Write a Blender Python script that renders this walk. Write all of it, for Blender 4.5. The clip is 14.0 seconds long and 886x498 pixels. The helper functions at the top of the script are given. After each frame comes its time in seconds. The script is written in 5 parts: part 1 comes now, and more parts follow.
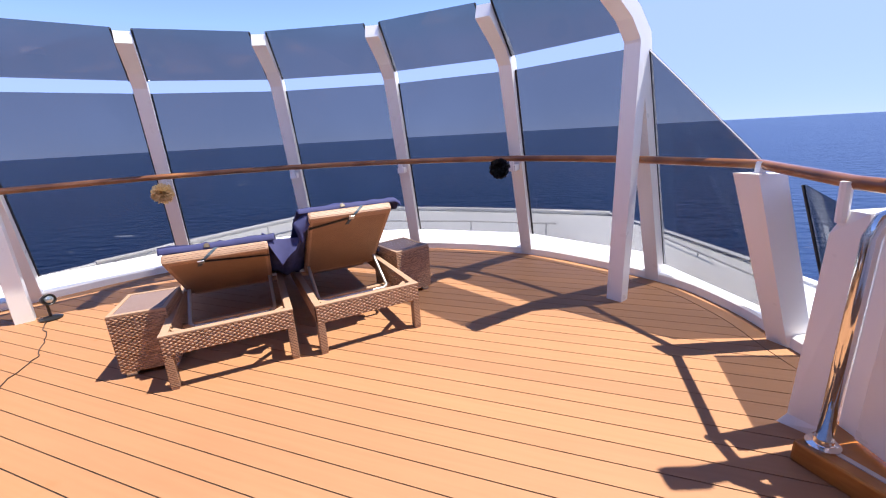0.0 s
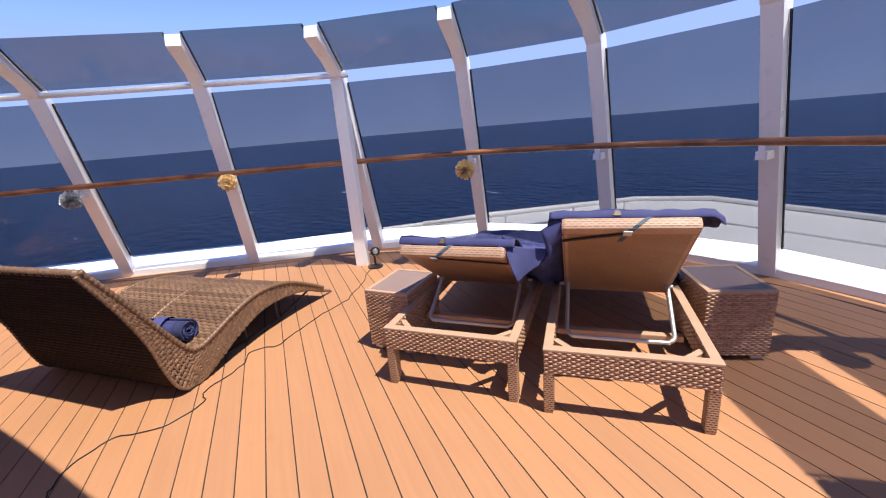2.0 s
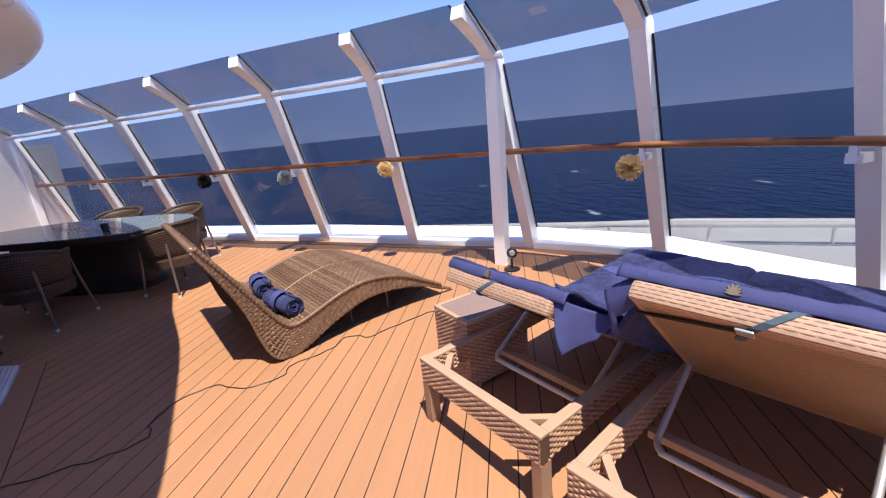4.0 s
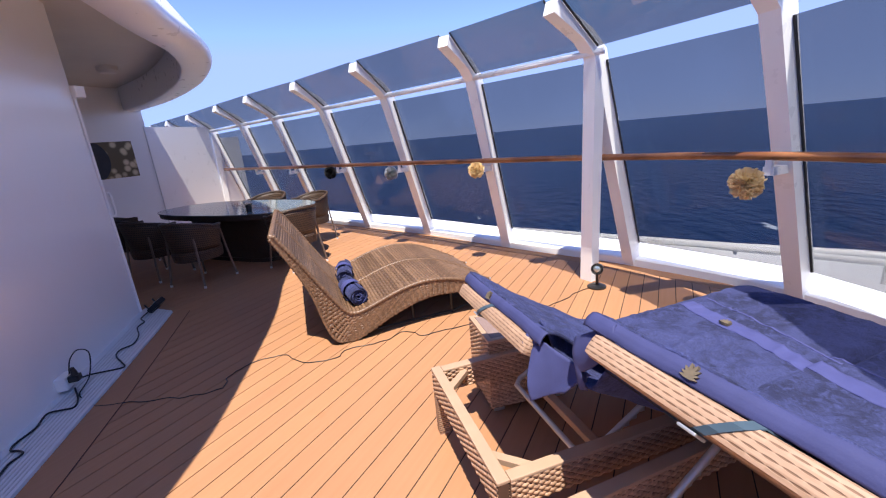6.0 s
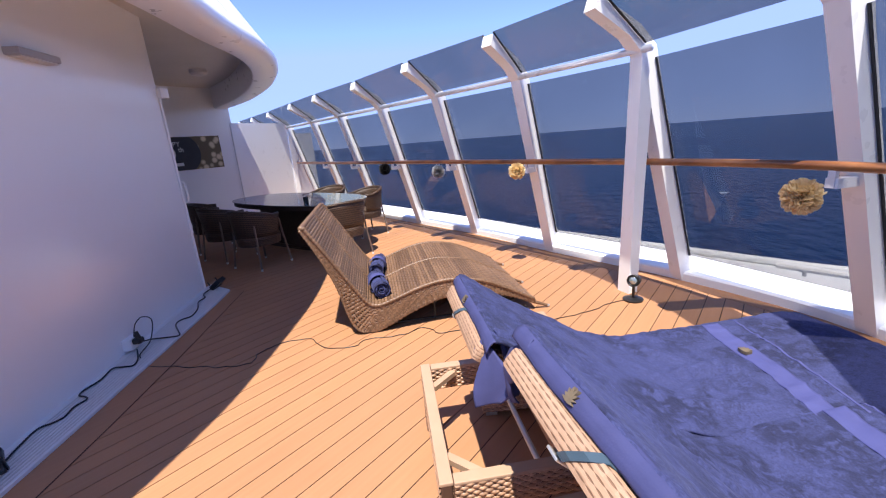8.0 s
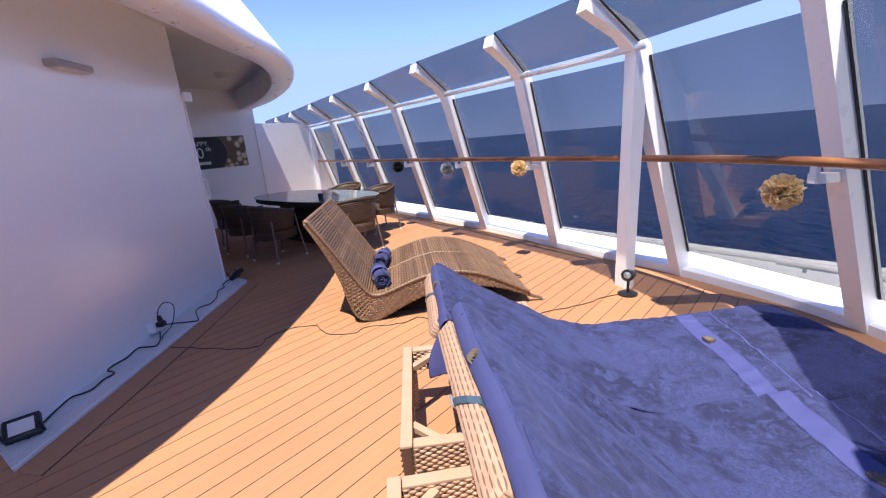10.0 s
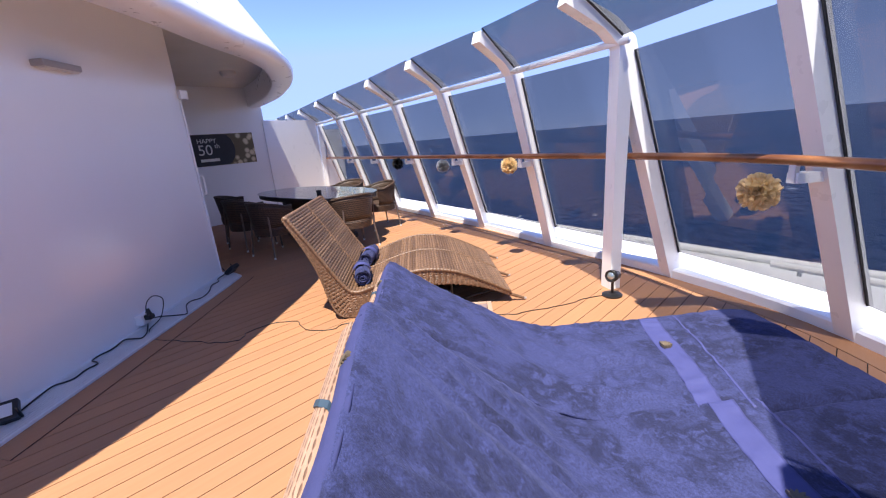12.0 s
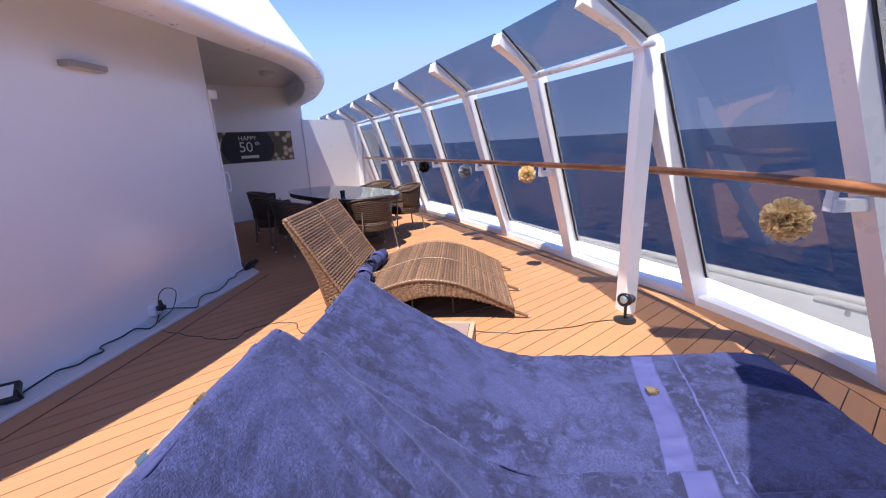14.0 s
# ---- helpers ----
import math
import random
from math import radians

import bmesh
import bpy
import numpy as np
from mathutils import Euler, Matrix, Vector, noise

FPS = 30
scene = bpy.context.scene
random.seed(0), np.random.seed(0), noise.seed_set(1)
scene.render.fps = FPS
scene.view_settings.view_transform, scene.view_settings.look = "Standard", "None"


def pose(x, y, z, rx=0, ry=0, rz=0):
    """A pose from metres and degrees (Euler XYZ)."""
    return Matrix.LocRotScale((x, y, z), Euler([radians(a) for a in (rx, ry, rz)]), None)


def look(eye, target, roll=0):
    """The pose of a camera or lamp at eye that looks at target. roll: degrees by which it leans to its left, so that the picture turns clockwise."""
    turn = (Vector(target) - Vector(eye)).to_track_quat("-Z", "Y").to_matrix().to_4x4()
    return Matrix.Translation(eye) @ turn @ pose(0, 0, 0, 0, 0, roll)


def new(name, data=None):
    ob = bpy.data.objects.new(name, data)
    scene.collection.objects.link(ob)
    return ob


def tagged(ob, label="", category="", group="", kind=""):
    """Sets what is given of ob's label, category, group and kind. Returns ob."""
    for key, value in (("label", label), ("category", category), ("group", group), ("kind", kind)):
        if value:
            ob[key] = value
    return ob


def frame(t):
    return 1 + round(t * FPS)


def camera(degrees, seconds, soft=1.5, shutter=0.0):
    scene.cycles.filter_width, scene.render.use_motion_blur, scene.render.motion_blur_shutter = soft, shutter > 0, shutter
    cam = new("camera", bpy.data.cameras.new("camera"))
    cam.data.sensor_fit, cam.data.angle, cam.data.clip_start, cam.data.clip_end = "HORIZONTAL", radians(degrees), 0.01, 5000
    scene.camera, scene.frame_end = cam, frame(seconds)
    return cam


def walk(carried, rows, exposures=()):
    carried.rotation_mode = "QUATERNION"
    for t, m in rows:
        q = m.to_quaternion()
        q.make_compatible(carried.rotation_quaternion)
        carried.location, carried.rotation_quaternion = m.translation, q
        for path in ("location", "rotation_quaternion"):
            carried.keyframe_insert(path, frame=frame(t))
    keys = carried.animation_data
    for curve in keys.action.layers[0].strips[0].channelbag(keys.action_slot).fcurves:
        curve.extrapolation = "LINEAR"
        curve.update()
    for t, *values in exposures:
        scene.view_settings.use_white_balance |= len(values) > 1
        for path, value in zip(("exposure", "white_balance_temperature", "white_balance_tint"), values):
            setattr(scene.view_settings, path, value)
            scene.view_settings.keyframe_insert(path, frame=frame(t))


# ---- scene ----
cam = camera(94.9, 14.0, soft=1.15)
PATH = [
    (0, (0.017, 0.003, 1.442), (-0.024, 1.927, 0.899), -3.2),
    (0.5, (-0.006, 0.394, 1.398), (-0.359, 2.28, 0.831), -3.9),
    (1, (-0.019, 0.64, 1.426), (-0.682, 2.435, 0.845), -4.0),
    (1.5, (0.092, 0.847, 1.431), (-0.978, 2.433, 0.849), -4.2),
    (2, (0.074, 1.022, 1.443), (-1.342, 2.316, 0.875), -4.9),
    (2.5, (0.005, 1.226, 1.468), (-1.636, 2.226, 0.911), -5.0),
    (3, (0.084, 1.491, 1.469), (-1.682, 2.24, 0.903), -5.3),
    (3.5, (0.117, 1.778, 1.457), (-1.718, 2.327, 0.882), -5.6),
    (4, (0.06, 2.024, 1.467), (-1.826, 2.369, 0.897), -5.9),
    (6.5, (0.005, 2.682, 1.491), (-1.881, 2.278, 0.96), -4.9),
    (7, (-0.019, 2.798, 1.495), (-1.885, 2.307, 0.968), -4.6),
    (7.5, (-0.043, 2.885, 1.486), (-1.888, 2.316, 0.964), -4.4),
    (8, (-0.042, 2.941, 1.482), (-1.868, 2.314, 0.962), -4.4),
    (10.5, (0.043, 3.301, 1.466), (-1.734, 2.547, 0.942), -5.0),
    (11, (0.014, 3.392, 1.459), (-1.755, 2.623, 0.932), -5.1),
    (11.5, (-0.04, 3.461, 1.45), (-1.8, 2.671, 0.921), -5.0),
    (12, (-0.111, 3.51, 1.449), (-1.856, 2.688, 0.92), -4.9),
    (12.5, (-0.195, 3.542, 1.449), (-1.92, 2.678, 0.923), -4.5),
    (13, (-0.265, 3.585, 1.453), (-1.968, 2.676, 0.931), -4.2),
    (13.5, (-0.339, 3.638, 1.453), (-2.019, 2.683, 0.937), -3.7),
    (14, (-0.406, 3.751, 1.464), (-2.057, 2.744, 0.955), -3.3),
]
walk(cam, [(t, look(eye, target, roll)) for t, eye, target, roll in PATH], [(0.0, 1.66, 7000, 10), (0.5, 1.42, 7050, 10), (1.2, 1.44, 7050, 10), (3.0, 1.46, 6800, 10), (6.5, 1.65, 6800, 10), (10.5, 1.73, 6800, 10), (14.0, 1.77, 6800, 10)])
# ---- end of walk ----

# ---------- world and light ----------
SUN_DIR = Vector((0.385, 0.055, 1.0)).normalized()
world = bpy.data.worlds.new("sky")
scene.world = world
world.use_nodes = True
wn = world.node_tree.nodes
sky = wn.new("ShaderNodeTexSky")
sky.sky_type = "NISHITA"
sky.sun_disc = False
sky.sun_elevation = math.asin(SUN_DIR.z)
sky.sun_rotation = math.atan2(SUN_DIR.x, SUN_DIR.y)
sky.altitude = 3000.0
sky.air_density, sky.dust_density, sky.ozone_density = 0.65, 0.0, 7.0
tint = wn.new("ShaderNodeMix")
tint.data_type, tint.blend_type = "RGBA", "MULTIPLY"
tint.inputs[0].default_value = 1.0
tint.inputs[7].default_value = (1.03, 0.90, 1.03, 1)
world.node_tree.links.new(sky.outputs[0], tint.inputs[6])
# colour cap dims the brightest sky and keeps the horizon from turning white
sky_cap = wn.new("ShaderNodeMix")
sky_cap.data_type, sky_cap.blend_type = "RGBA", "DARKEN"
sky_cap.inputs[0].default_value = 0.94
sky_cap.inputs[7].default_value = (0.93, 1.36, 2.85, 1)
world.node_tree.links.new(tint.outputs[2], sky_cap.inputs[6])
world.node_tree.links.new(sky_cap.outputs[2], wn["Background"].inputs[0])
wn["Background"].inputs[1].default_value = 0.155
sun = new("sun", bpy.data.lights.new("sun", "SUN"))
sun.data.energy, sun.data.angle, sun.data.color = 2.8, radians(0.53), (1.0, 0.955, 0.90)
sun.matrix_world = look(SUN_DIR * 40, (0, 0, 0))

# ---------- materials ----------


def node_mat(name):
    m = bpy.data.materials.new(name)
    m.use_nodes = True
    return m, m.node_tree.nodes, m.node_tree.links, m.node_tree.nodes["Principled BSDF"]


def mix_rgb(nodes, links, fac, a, b, blend="MIX"):
    n = nodes.new("ShaderNodeMix")
    n.data_type, n.blend_type = "RGBA", blend
    if isinstance(fac, float):
        n.inputs[0].default_value = fac
    else:
        links.new(fac, n.inputs[0])
    for socket, value in ((n.inputs[6], a), (n.inputs[7], b)):
        if isinstance(value, tuple):
            socket.default_value = (*value, 1)
        else:
            links.new(value, socket)
    return n.outputs[2]


def noise_tex(nodes, links, vec, scale, detail=4.0, stretch=None):
    n = nodes.new("ShaderNodeTexNoise")
    n.inputs["Scale"].default_value, n.inputs["Detail"].default_value = scale, detail
    if stretch:
        mp = nodes.new("ShaderNodeMapping")
        mp.inputs["Scale"].default_value = stretch
        links.new(vec, mp.inputs[0])
        vec = mp.outputs[0]
    links.new(vec, n.inputs["Vector"])
    return n.outputs["Fac"]


def ramp(nodes, links, fac, lo, hi, a=(0, 0, 0), b=(1, 1, 1)):
    r = nodes.new("ShaderNodeValToRGB")
    r.color_ramp.elements[0].position, r.color_ramp.elements[1].position = lo, hi
    r.color_ramp.elements[0].color, r.color_ramp.elements[1].color = (*a, 1), (*b, 1)
    links.new(fac, r.inputs[0])
    return r.outputs[0]


def bump(nodes, links, bsdf, height, strength=0.3, distance=0.002):
    b = nodes.new("ShaderNodeBump")
    b.inputs["Strength"].default_value, b.inputs["Distance"].default_value = strength, distance
    links.new(height, b.inputs["Height"])
    links.new(b.outputs[0], bsdf.inputs["Normal"])


def surface(name, base, dark, rough=0.5, metal=0.0, big=1.5, fine=60.0, strength=0.1, spread=0.5):
    """Paint, metal or plastic with broad stains and a fine grain."""
    m, n, l, p = node_mat(name)
    co = n.new("ShaderNodeTexCoord").outputs["Object"]
    broad = ramp(n, l, noise_tex(n, l, co, big, 6.0), 0.5 - spread / 2, 0.5 + spread / 2)
    l.new(mix_rgb(n, l, broad, dark, base), p.inputs["Base Color"])
    grain = noise_tex(n, l, co, fine, 3.0)
    rr = n.new("ShaderNodeMapRange")
    rr.inputs[3].default_value, rr.inputs[4].default_value = max(0.02, rough - 0.08), rough + 0.08
    l.new(grain, rr.inputs[0])
    l.new(rr.outputs[0], p.inputs["Roughness"])
    p.inputs["Metallic"].default_value = metal
    if rough <= 0.2 and metal == 0:
        p.inputs["Specular IOR Level"].default_value = 0.9
    bump(n, l, p, grain, strength, 0.001)
    return m


def wicker(name, strand, alt, gap, width, height, depth=0.003, hole=(0.34, 0.25)):
    """Woven strands with staggered dark gaps, in metres of the surface's own map."""
    m, n, l, p = node_mat(name)

    def calc(op, a, b=None):
        k = n.new("ShaderNodeMath")
        k.operation = op
        for socket, value in zip(k.inputs, (a, b)):
            if value is None:
                continue
            if isinstance(value, float):
                socket.default_value = value
            else:
                l.new(value, socket)
        return k.outputs[0]

    xyz = n.new("ShaderNodeSeparateXYZ")
    l.new(n.new("ShaderNodeUVMap").outputs[0], xyz.inputs[0])
    v = calc("DIVIDE", xyz.outputs[1], height)
    row = calc("FLOOR", v)
    shift = calc("MULTIPLY", calc("PINGPONG", row, 1.0), 0.5)
    u = calc("ADD", calc("DIVIDE", xyz.outputs[0], width), shift)
    cell = calc("FLOOR", u)
    fu = calc("DIVIDE", calc("SUBTRACT", calc("FRACT", u), 0.5), hole[0])
    fv = calc("DIVIDE", calc("SUBTRACT", calc("FRACT", v), 0.5), hole[1])
    e = calc("ADD", calc("MULTIPLY", fu, fu), calc("MULTIPLY", fv, fv))
    mr = n.new("ShaderNodeMapRange")
    mr.interpolation_type = "SMOOTHSTEP"
    mr.inputs[1].default_value, mr.inputs[2].default_value = 0.45, 1.5
    l.new(e, mr.inputs[0])
    mask = mr.outputs[0]
    wn3 = n.new("ShaderNodeTexWhiteNoise")
    wn3.noise_dimensions = "2D"
    cv = n.new("ShaderNodeCombineXYZ")
    l.new(cell, cv.inputs[0])
    l.new(row, cv.inputs[1])
    l.new(cv.outputs[0], wn3.inputs["Vector"])
    c = mix_rgb(n, l, wn3.outputs["Value"], strand, alt)
    c = mix_rgb(n, l, mask, gap, c)
    ob = n.new("ShaderNodeTexCoord").outputs["Object"]
    wear = ramp(n, l, noise_tex(n, l, ob, 5.0, 5.0), 0.3, 0.75, (0.80, 0.78, 0.76), (1.06, 1.04, 1.0))
    l.new(mix_rgb(n, l, 1.0, c, wear, "MULTIPLY"), p.inputs["Base Color"])
    p.inputs["Roughness"].default_value = 0.5
    bump(n, l, p, mask, 0.6, depth)
    return m


def strand_mat(name, dark, light):
    """Brown resin strands, each with a tone of its own and streaks along its length."""
    m, n, l, p = node_mat(name)
    co = n.new("ShaderNodeTexCoord").outputs["Object"]
    own = n.new("ShaderNodeNewGeometry").outputs["Random Per Island"]
    c = mix_rgb(n, l, own, dark, light)
    streak = ramp(n, l, noise_tex(n, l, co, 70.0, 4.0, (0.5, 1.0, 1.0)), 0.3, 0.7, (0.62, 0.60, 0.58), (1.30, 1.28, 1.24))
    fade = ramp(n, l, noise_tex(n, l, co, 3.5, 4.0), 0.3, 0.7, (0.85, 0.83, 0.80), (1.15, 1.15, 1.15))
    c = mix_rgb(n, l, 1.0, c, streak, "MULTIPLY")
    l.new(mix_rgb(n, l, 1.0, c, fade, "MULTIPLY"), p.inputs["Base Color"])
    p.inputs["Roughness"].default_value = 0.42
    bump(n, l, p, noise_tex(n, l, co, 160.0, 3.0), 0.35, 0.001)
    return m


def deck_mat():
    m, n, l, p = node_mat("synthetic_teak")
    co = n.new("ShaderNodeTexCoord").outputs["Object"]
    rot = n.new("ShaderNodeMapping")
    rot.inputs["Rotation"].default_value = (0, 0, radians(20.5))
    l.new(co, rot.inputs[0])
    fine = noise_tex(n, l, rot.outputs[0], 40.0, 5.0, (0.05, 1.0, 1.0))
    broad = noise_tex(n, l, co, 0.9, 5.0)
    rnd = n.new("ShaderNodeObjectInfo").outputs["Random"]
    c = mix_rgb(n, l, ramp(n, l, fine, 0.3, 0.7), (0.400, 0.194, 0.094), (0.428, 0.213, 0.105))
    c = mix_rgb(n, l, ramp(n, l, broad, 0.35, 0.7, (0.94, 0.93, 0.92), (1.02, 1.01, 1.0)), (0, 0, 0), c)
    mul = n.new("ShaderNodeMix")
    mul.data_type, mul.blend_type = "RGBA", "MULTIPLY"
    mul.inputs[0].default_value = 1.0
    l.new(c, mul.inputs[6])
    l.new(ramp(n, l, rnd, 0.0, 1.0, (0.93, 0.93, 0.94), (1.04, 1.03, 1.0)), mul.inputs[7])
    # round rusty spots here and there
    spots = ramp(n, l, noise_tex(n, l, co, 2.3, 2.0), 0.70, 0.76)
    c = mix_rgb(n, l, spots, mul.outputs[2], (0.360, 0.144, 0.054))
    l.new(c, p.inputs["Base Color"])
    p.inputs["Roughness"].default_value = 0.62
    bump(n, l, p, fine, 0.12, 0.001)
    return m


def teak_varnish(name, a, b):
    m, n, l, p = node_mat(name)
    co = n.new("ShaderNodeTexCoord").outputs["Object"]
    g = noise_tex(n, l, co, 14.0, 6.0, (1.0, 1.0, 4.0))
    patch = noise_tex(n, l, co, 2.2, 3.0)
    c = mix_rgb(n, l, ramp(n, l, g, 0.35, 0.7), a, b)
    c = mix_rgb(n, l, ramp(n, l, patch, 0.45, 0.62), c, (a[0] * 0.55, a[1] * 0.5, a[2] * 0.5))
    l.new(c, p.inputs["Base Color"])
    p.inputs["Roughness"].default_value = 0.3
    p.inputs["Coat Weight"].default_value = 0.4
    return m


def tinted_glass():
    m = bpy.data.materials.new("tinted_glass")
    m.use_nodes = True
    n, l = m.node_tree.nodes, m.node_tree.links
    n.remove(n["Principled BSDF"])
    tr = n.new("ShaderNodeBsdfTransparent")
    co = n.new("ShaderNodeTexCoord").outputs["Object"]
    film = ramp(n, l, noise_tex(n, l, co, 0.8, 3.0), 0.4, 0.7, (0.51, 0.51, 0.515), (0.54, 0.54, 0.545))
    l.new(film, tr.inputs[0])
    gl = n.new("ShaderNodeBsdfGlossy")
    gl.inputs["Roughness"].default_value = 0.01
    fr = n.new("ShaderNodeFresnel")
    fr.inputs[0].default_value = 1.45
    half = n.new("ShaderNodeMath")
    half.operation = "MULTIPLY"
    half.inputs[1].default_value = 0.13
    l.new(fr.outputs[0], half.inputs[0])
    mx = n.new("ShaderNodeMixShader")
    l.new(half.outputs[0], mx.inputs[0])
    l.new(tr.outputs[0], mx.inputs[1])
    l.new(gl.outputs[0], mx.inputs[2])
    l.new(mx.outputs[0], n["Material Output"].inputs[0])
    return m


def towel_mat(name, base, light):
    m, n, l, p = node_mat(name)
    co = n.new("ShaderNodeTexCoord").outputs["Object"]
    def distorted(scale, stretch, amount):
        nz = n.new("ShaderNodeTexNoise")
        nz.inputs["Scale"].default_value, nz.inputs["Detail"].default_value = scale, 9.0
        nz.inputs["Roughness"].default_value, nz.inputs["Distortion"].default_value = 0.68, amount
        mp = n.new("ShaderNodeMapping")
        mp.inputs["Scale"].default_value = stretch
        l.new(co, mp.inputs[0])
        l.new(mp.outputs[0], nz.inputs["Vector"])
        return nz.outputs["Fac"]

    brushed = ramp(n, l, distorted(3.2, (1.0, 1.0, 1.0), 0.6), 0.44, 0.56)
    patch = ramp(n, l, distorted(22.0, (1.0, 0.9, 1.0), 0.5), 0.50, 0.60)
    pile = ramp(n, l, noise_tex(n, l, co, 130.0, 4.0), 0.33, 0.67, (0.64, 0.64, 0.68), (1.30, 1.30, 1.25))
    speck = ramp(n, l, noise_tex(n, l, co, 420.0, 2.0), 0.35, 0.65, (0.78, 0.78, 0.80), (1.15, 1.15, 1.12))
    c = mix_rgb(n, l, brushed, base, light)
    mid = tuple(0.6 * x + 0.4 * y for x, y in zip(base, light))
    c = mix_rgb(n, l, patch, c, tuple(v * 1.1 for v in light))
    c = mix_rgb(n, l, 0.25, c, mid)
    c = mix_rgb(n, l, 1.0, c, pile, "MULTIPLY")
    c = mix_rgb(n, l, 1.0, c, speck, "MULTIPLY")
    l.new(c, p.inputs["Base Color"])
    p.inputs["Roughness"].default_value = 0.85
    p.inputs["Sheen Weight"].default_value = 0.13
    p.inputs["Sheen Roughness"].default_value = 0.45
    p.inputs["Sheen Tint"].default_value = (0.40, 0.46, 1.0, 1)
    nap = n.new("ShaderNodeMath")
    nap.operation = "ADD"
    l.new(noise_tex(n, l, co, 260.0, 2.0), nap.inputs[0])
    l.new(noise_tex(n, l, co, 30.0, 5.0), nap.inputs[1])
    bump(n, l, p, nap.outputs[0], 0.6, 0.005)
    return m


def sea_mat():
    m, n, l, p = node_mat("sea_water")
    co = n.new("ShaderNodeTexCoord").outputs["Object"]
    swell = noise_tex(n, l, co, 0.02, 8.0, (1.0, 2.6, 1.0))
    chop = noise_tex(n, l, co, 0.25, 8.0, (1.0, 1.8, 1.0))
    tint = ramp(n, l, noise_tex(n, l, co, 0.006, 4.0, (0.720, 2.160, 0.720)), 0.3, 0.7, (0.009, 0.029, 0.094), (0.014, 0.042, 0.122))
    foam = ramp(n, l, noise_tex(n, l, co, 0.11, 9.0, (1.0, 2.2, 1.0)), 0.715, 0.75)
    l.new(mix_rgb(n, l, foam, tint, (0.55, 0.62, 0.70)), p.inputs["Base Color"])
    p.inputs["Roughness"].default_value = 0.28
    p.inputs["Specular IOR Level"].default_value = 0.12
    add = n.new("ShaderNodeMath")
    add.operation = "ADD"
    l.new(swell, add.inputs[0])
    l.new(chop, add.inputs[1])
    bump(n, l, p, add.outputs[0], 0.8, 1.2)
    return m


def poster_photo():
    m, n, l, p = node_mat("gold_balloon_print")
    co = n.new("ShaderNodeTexCoord").outputs["Object"]
    v = n.new("ShaderNodeTexVoronoi")
    v.inputs["Scale"].default_value = 7.0
    l.new(co, v.inputs["Vector"])
    c = mix_rgb(n, l, ramp(n, l, v.outputs["Distance"], 0.25, 0.5), (0.62, 0.52, 0.33), (0.12, 0.09, 0.04))
    l.new(c, p.inputs["Base Color"])
    p.inputs["Roughness"].default_value = 0.35
    return m


WHITE = surface("white_ship_paint", (0.90, 0.90, 0.895), (0.86, 0.86, 0.855), 0.3, 0, 0.7, 8, 0.0, 0.9)
WALL = surface("white_wall_gloss", (0.90, 0.895, 0.89), (0.87, 0.865, 0.86), 0.20, 0, 0.6, 2.0, 0.0, 0.9)
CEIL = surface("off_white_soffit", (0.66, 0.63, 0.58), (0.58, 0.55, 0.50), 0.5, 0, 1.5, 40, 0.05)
LEDGE = surface("weathered_white_deck_paint", (0.89, 0.90, 0.89), (0.85, 0.86, 0.85), 0.35, 0, 0.8, 5, 0.0)
GRATE = surface("grey_plinth", (0.80, 0.80, 0.80), (0.70, 0.70, 0.71), 0.6, 0, 2, 50)
CAULK = surface("black_caulking", (0.025, 0.02, 0.018), (0.015, 0.012, 0.010), 0.8)
DECK = deck_mat()
TEAK = teak_varnish("varnished_teak_rail", (0.288, 0.112, 0.040), (0.374, 0.158, 0.061))
STEPWOOD = teak_varnish("varnished_orange_step", (0.418, 0.144, 0.025), (0.504, 0.194, 0.040))
GLASS = tinted_glass()
GASKET = surface("black_rubber", (0.02, 0.02, 0.022), (0.012, 0.012, 0.014), 0.6)
TANW = wicker("tan_wicker", (0.50, 0.32, 0.215), (0.43, 0.27, 0.18), (0.10, 0.048, 0.028), 0.0215, 0.0122, 0.004, (0.42, 0.28))
TANEDGE = wicker("tan_edge_weave", (0.52, 0.34, 0.235), (0.46, 0.295, 0.20), (0.25, 0.145, 0.092), 0.032, 0.0125, 0.003, (0.42, 0.15))
TANFINE = wicker("tan_sling_weave", (0.375, 0.232, 0.142), (0.335, 0.205, 0.122), (0.185, 0.104, 0.060), 0.0135, 0.0105, 0.0015, (0.30, 0.30))
TANPLAIN = surface("tan_resin_strip", (0.461, 0.310, 0.209), (0.403, 0.259, 0.173), 0.5, 0, 6, 120, 0.2)
STRANDS = strand_mat("brown_strands", (0.125, 0.072, 0.043), (0.215, 0.128, 0.077))
# darker, duller copy of the brown strands: shade under the chaise painted in
SHADEDSTRANDS = strand_mat("brown_strands_shade_painted", (0.034, 0.019, 0.012), (0.046, 0.026, 0.016))
SHADEDSTRANDS.node_tree.nodes["Principled BSDF"].inputs["Roughness"].default_value = 0.75
SHADEDSTRANDS.node_tree.nodes["Principled BSDF"].inputs["Specular IOR Level"].default_value = 0.15
TANSTRANDS = strand_mat("tan_strands", (0.37, 0.222, 0.145), (0.50, 0.318, 0.215))
TANGAP = surface("tan_weave_gap", (0.105, 0.050, 0.030), (0.080, 0.038, 0.022), 0.8)
WEAVEGAP = surface("dark_weave_gap", (0.040, 0.022, 0.013), (0.028, 0.016, 0.010), 0.8)
TABLETOP = surface("mauve_glass_top", (0.302, 0.216, 0.187), (0.259, 0.180, 0.158), 0.25, 0, 3, 200, 0.02)
STEEL = surface("brushed_aluminium", (0.72, 0.72, 0.71), (0.60, 0.60, 0.60), 0.35, 0.7, 6, 150)
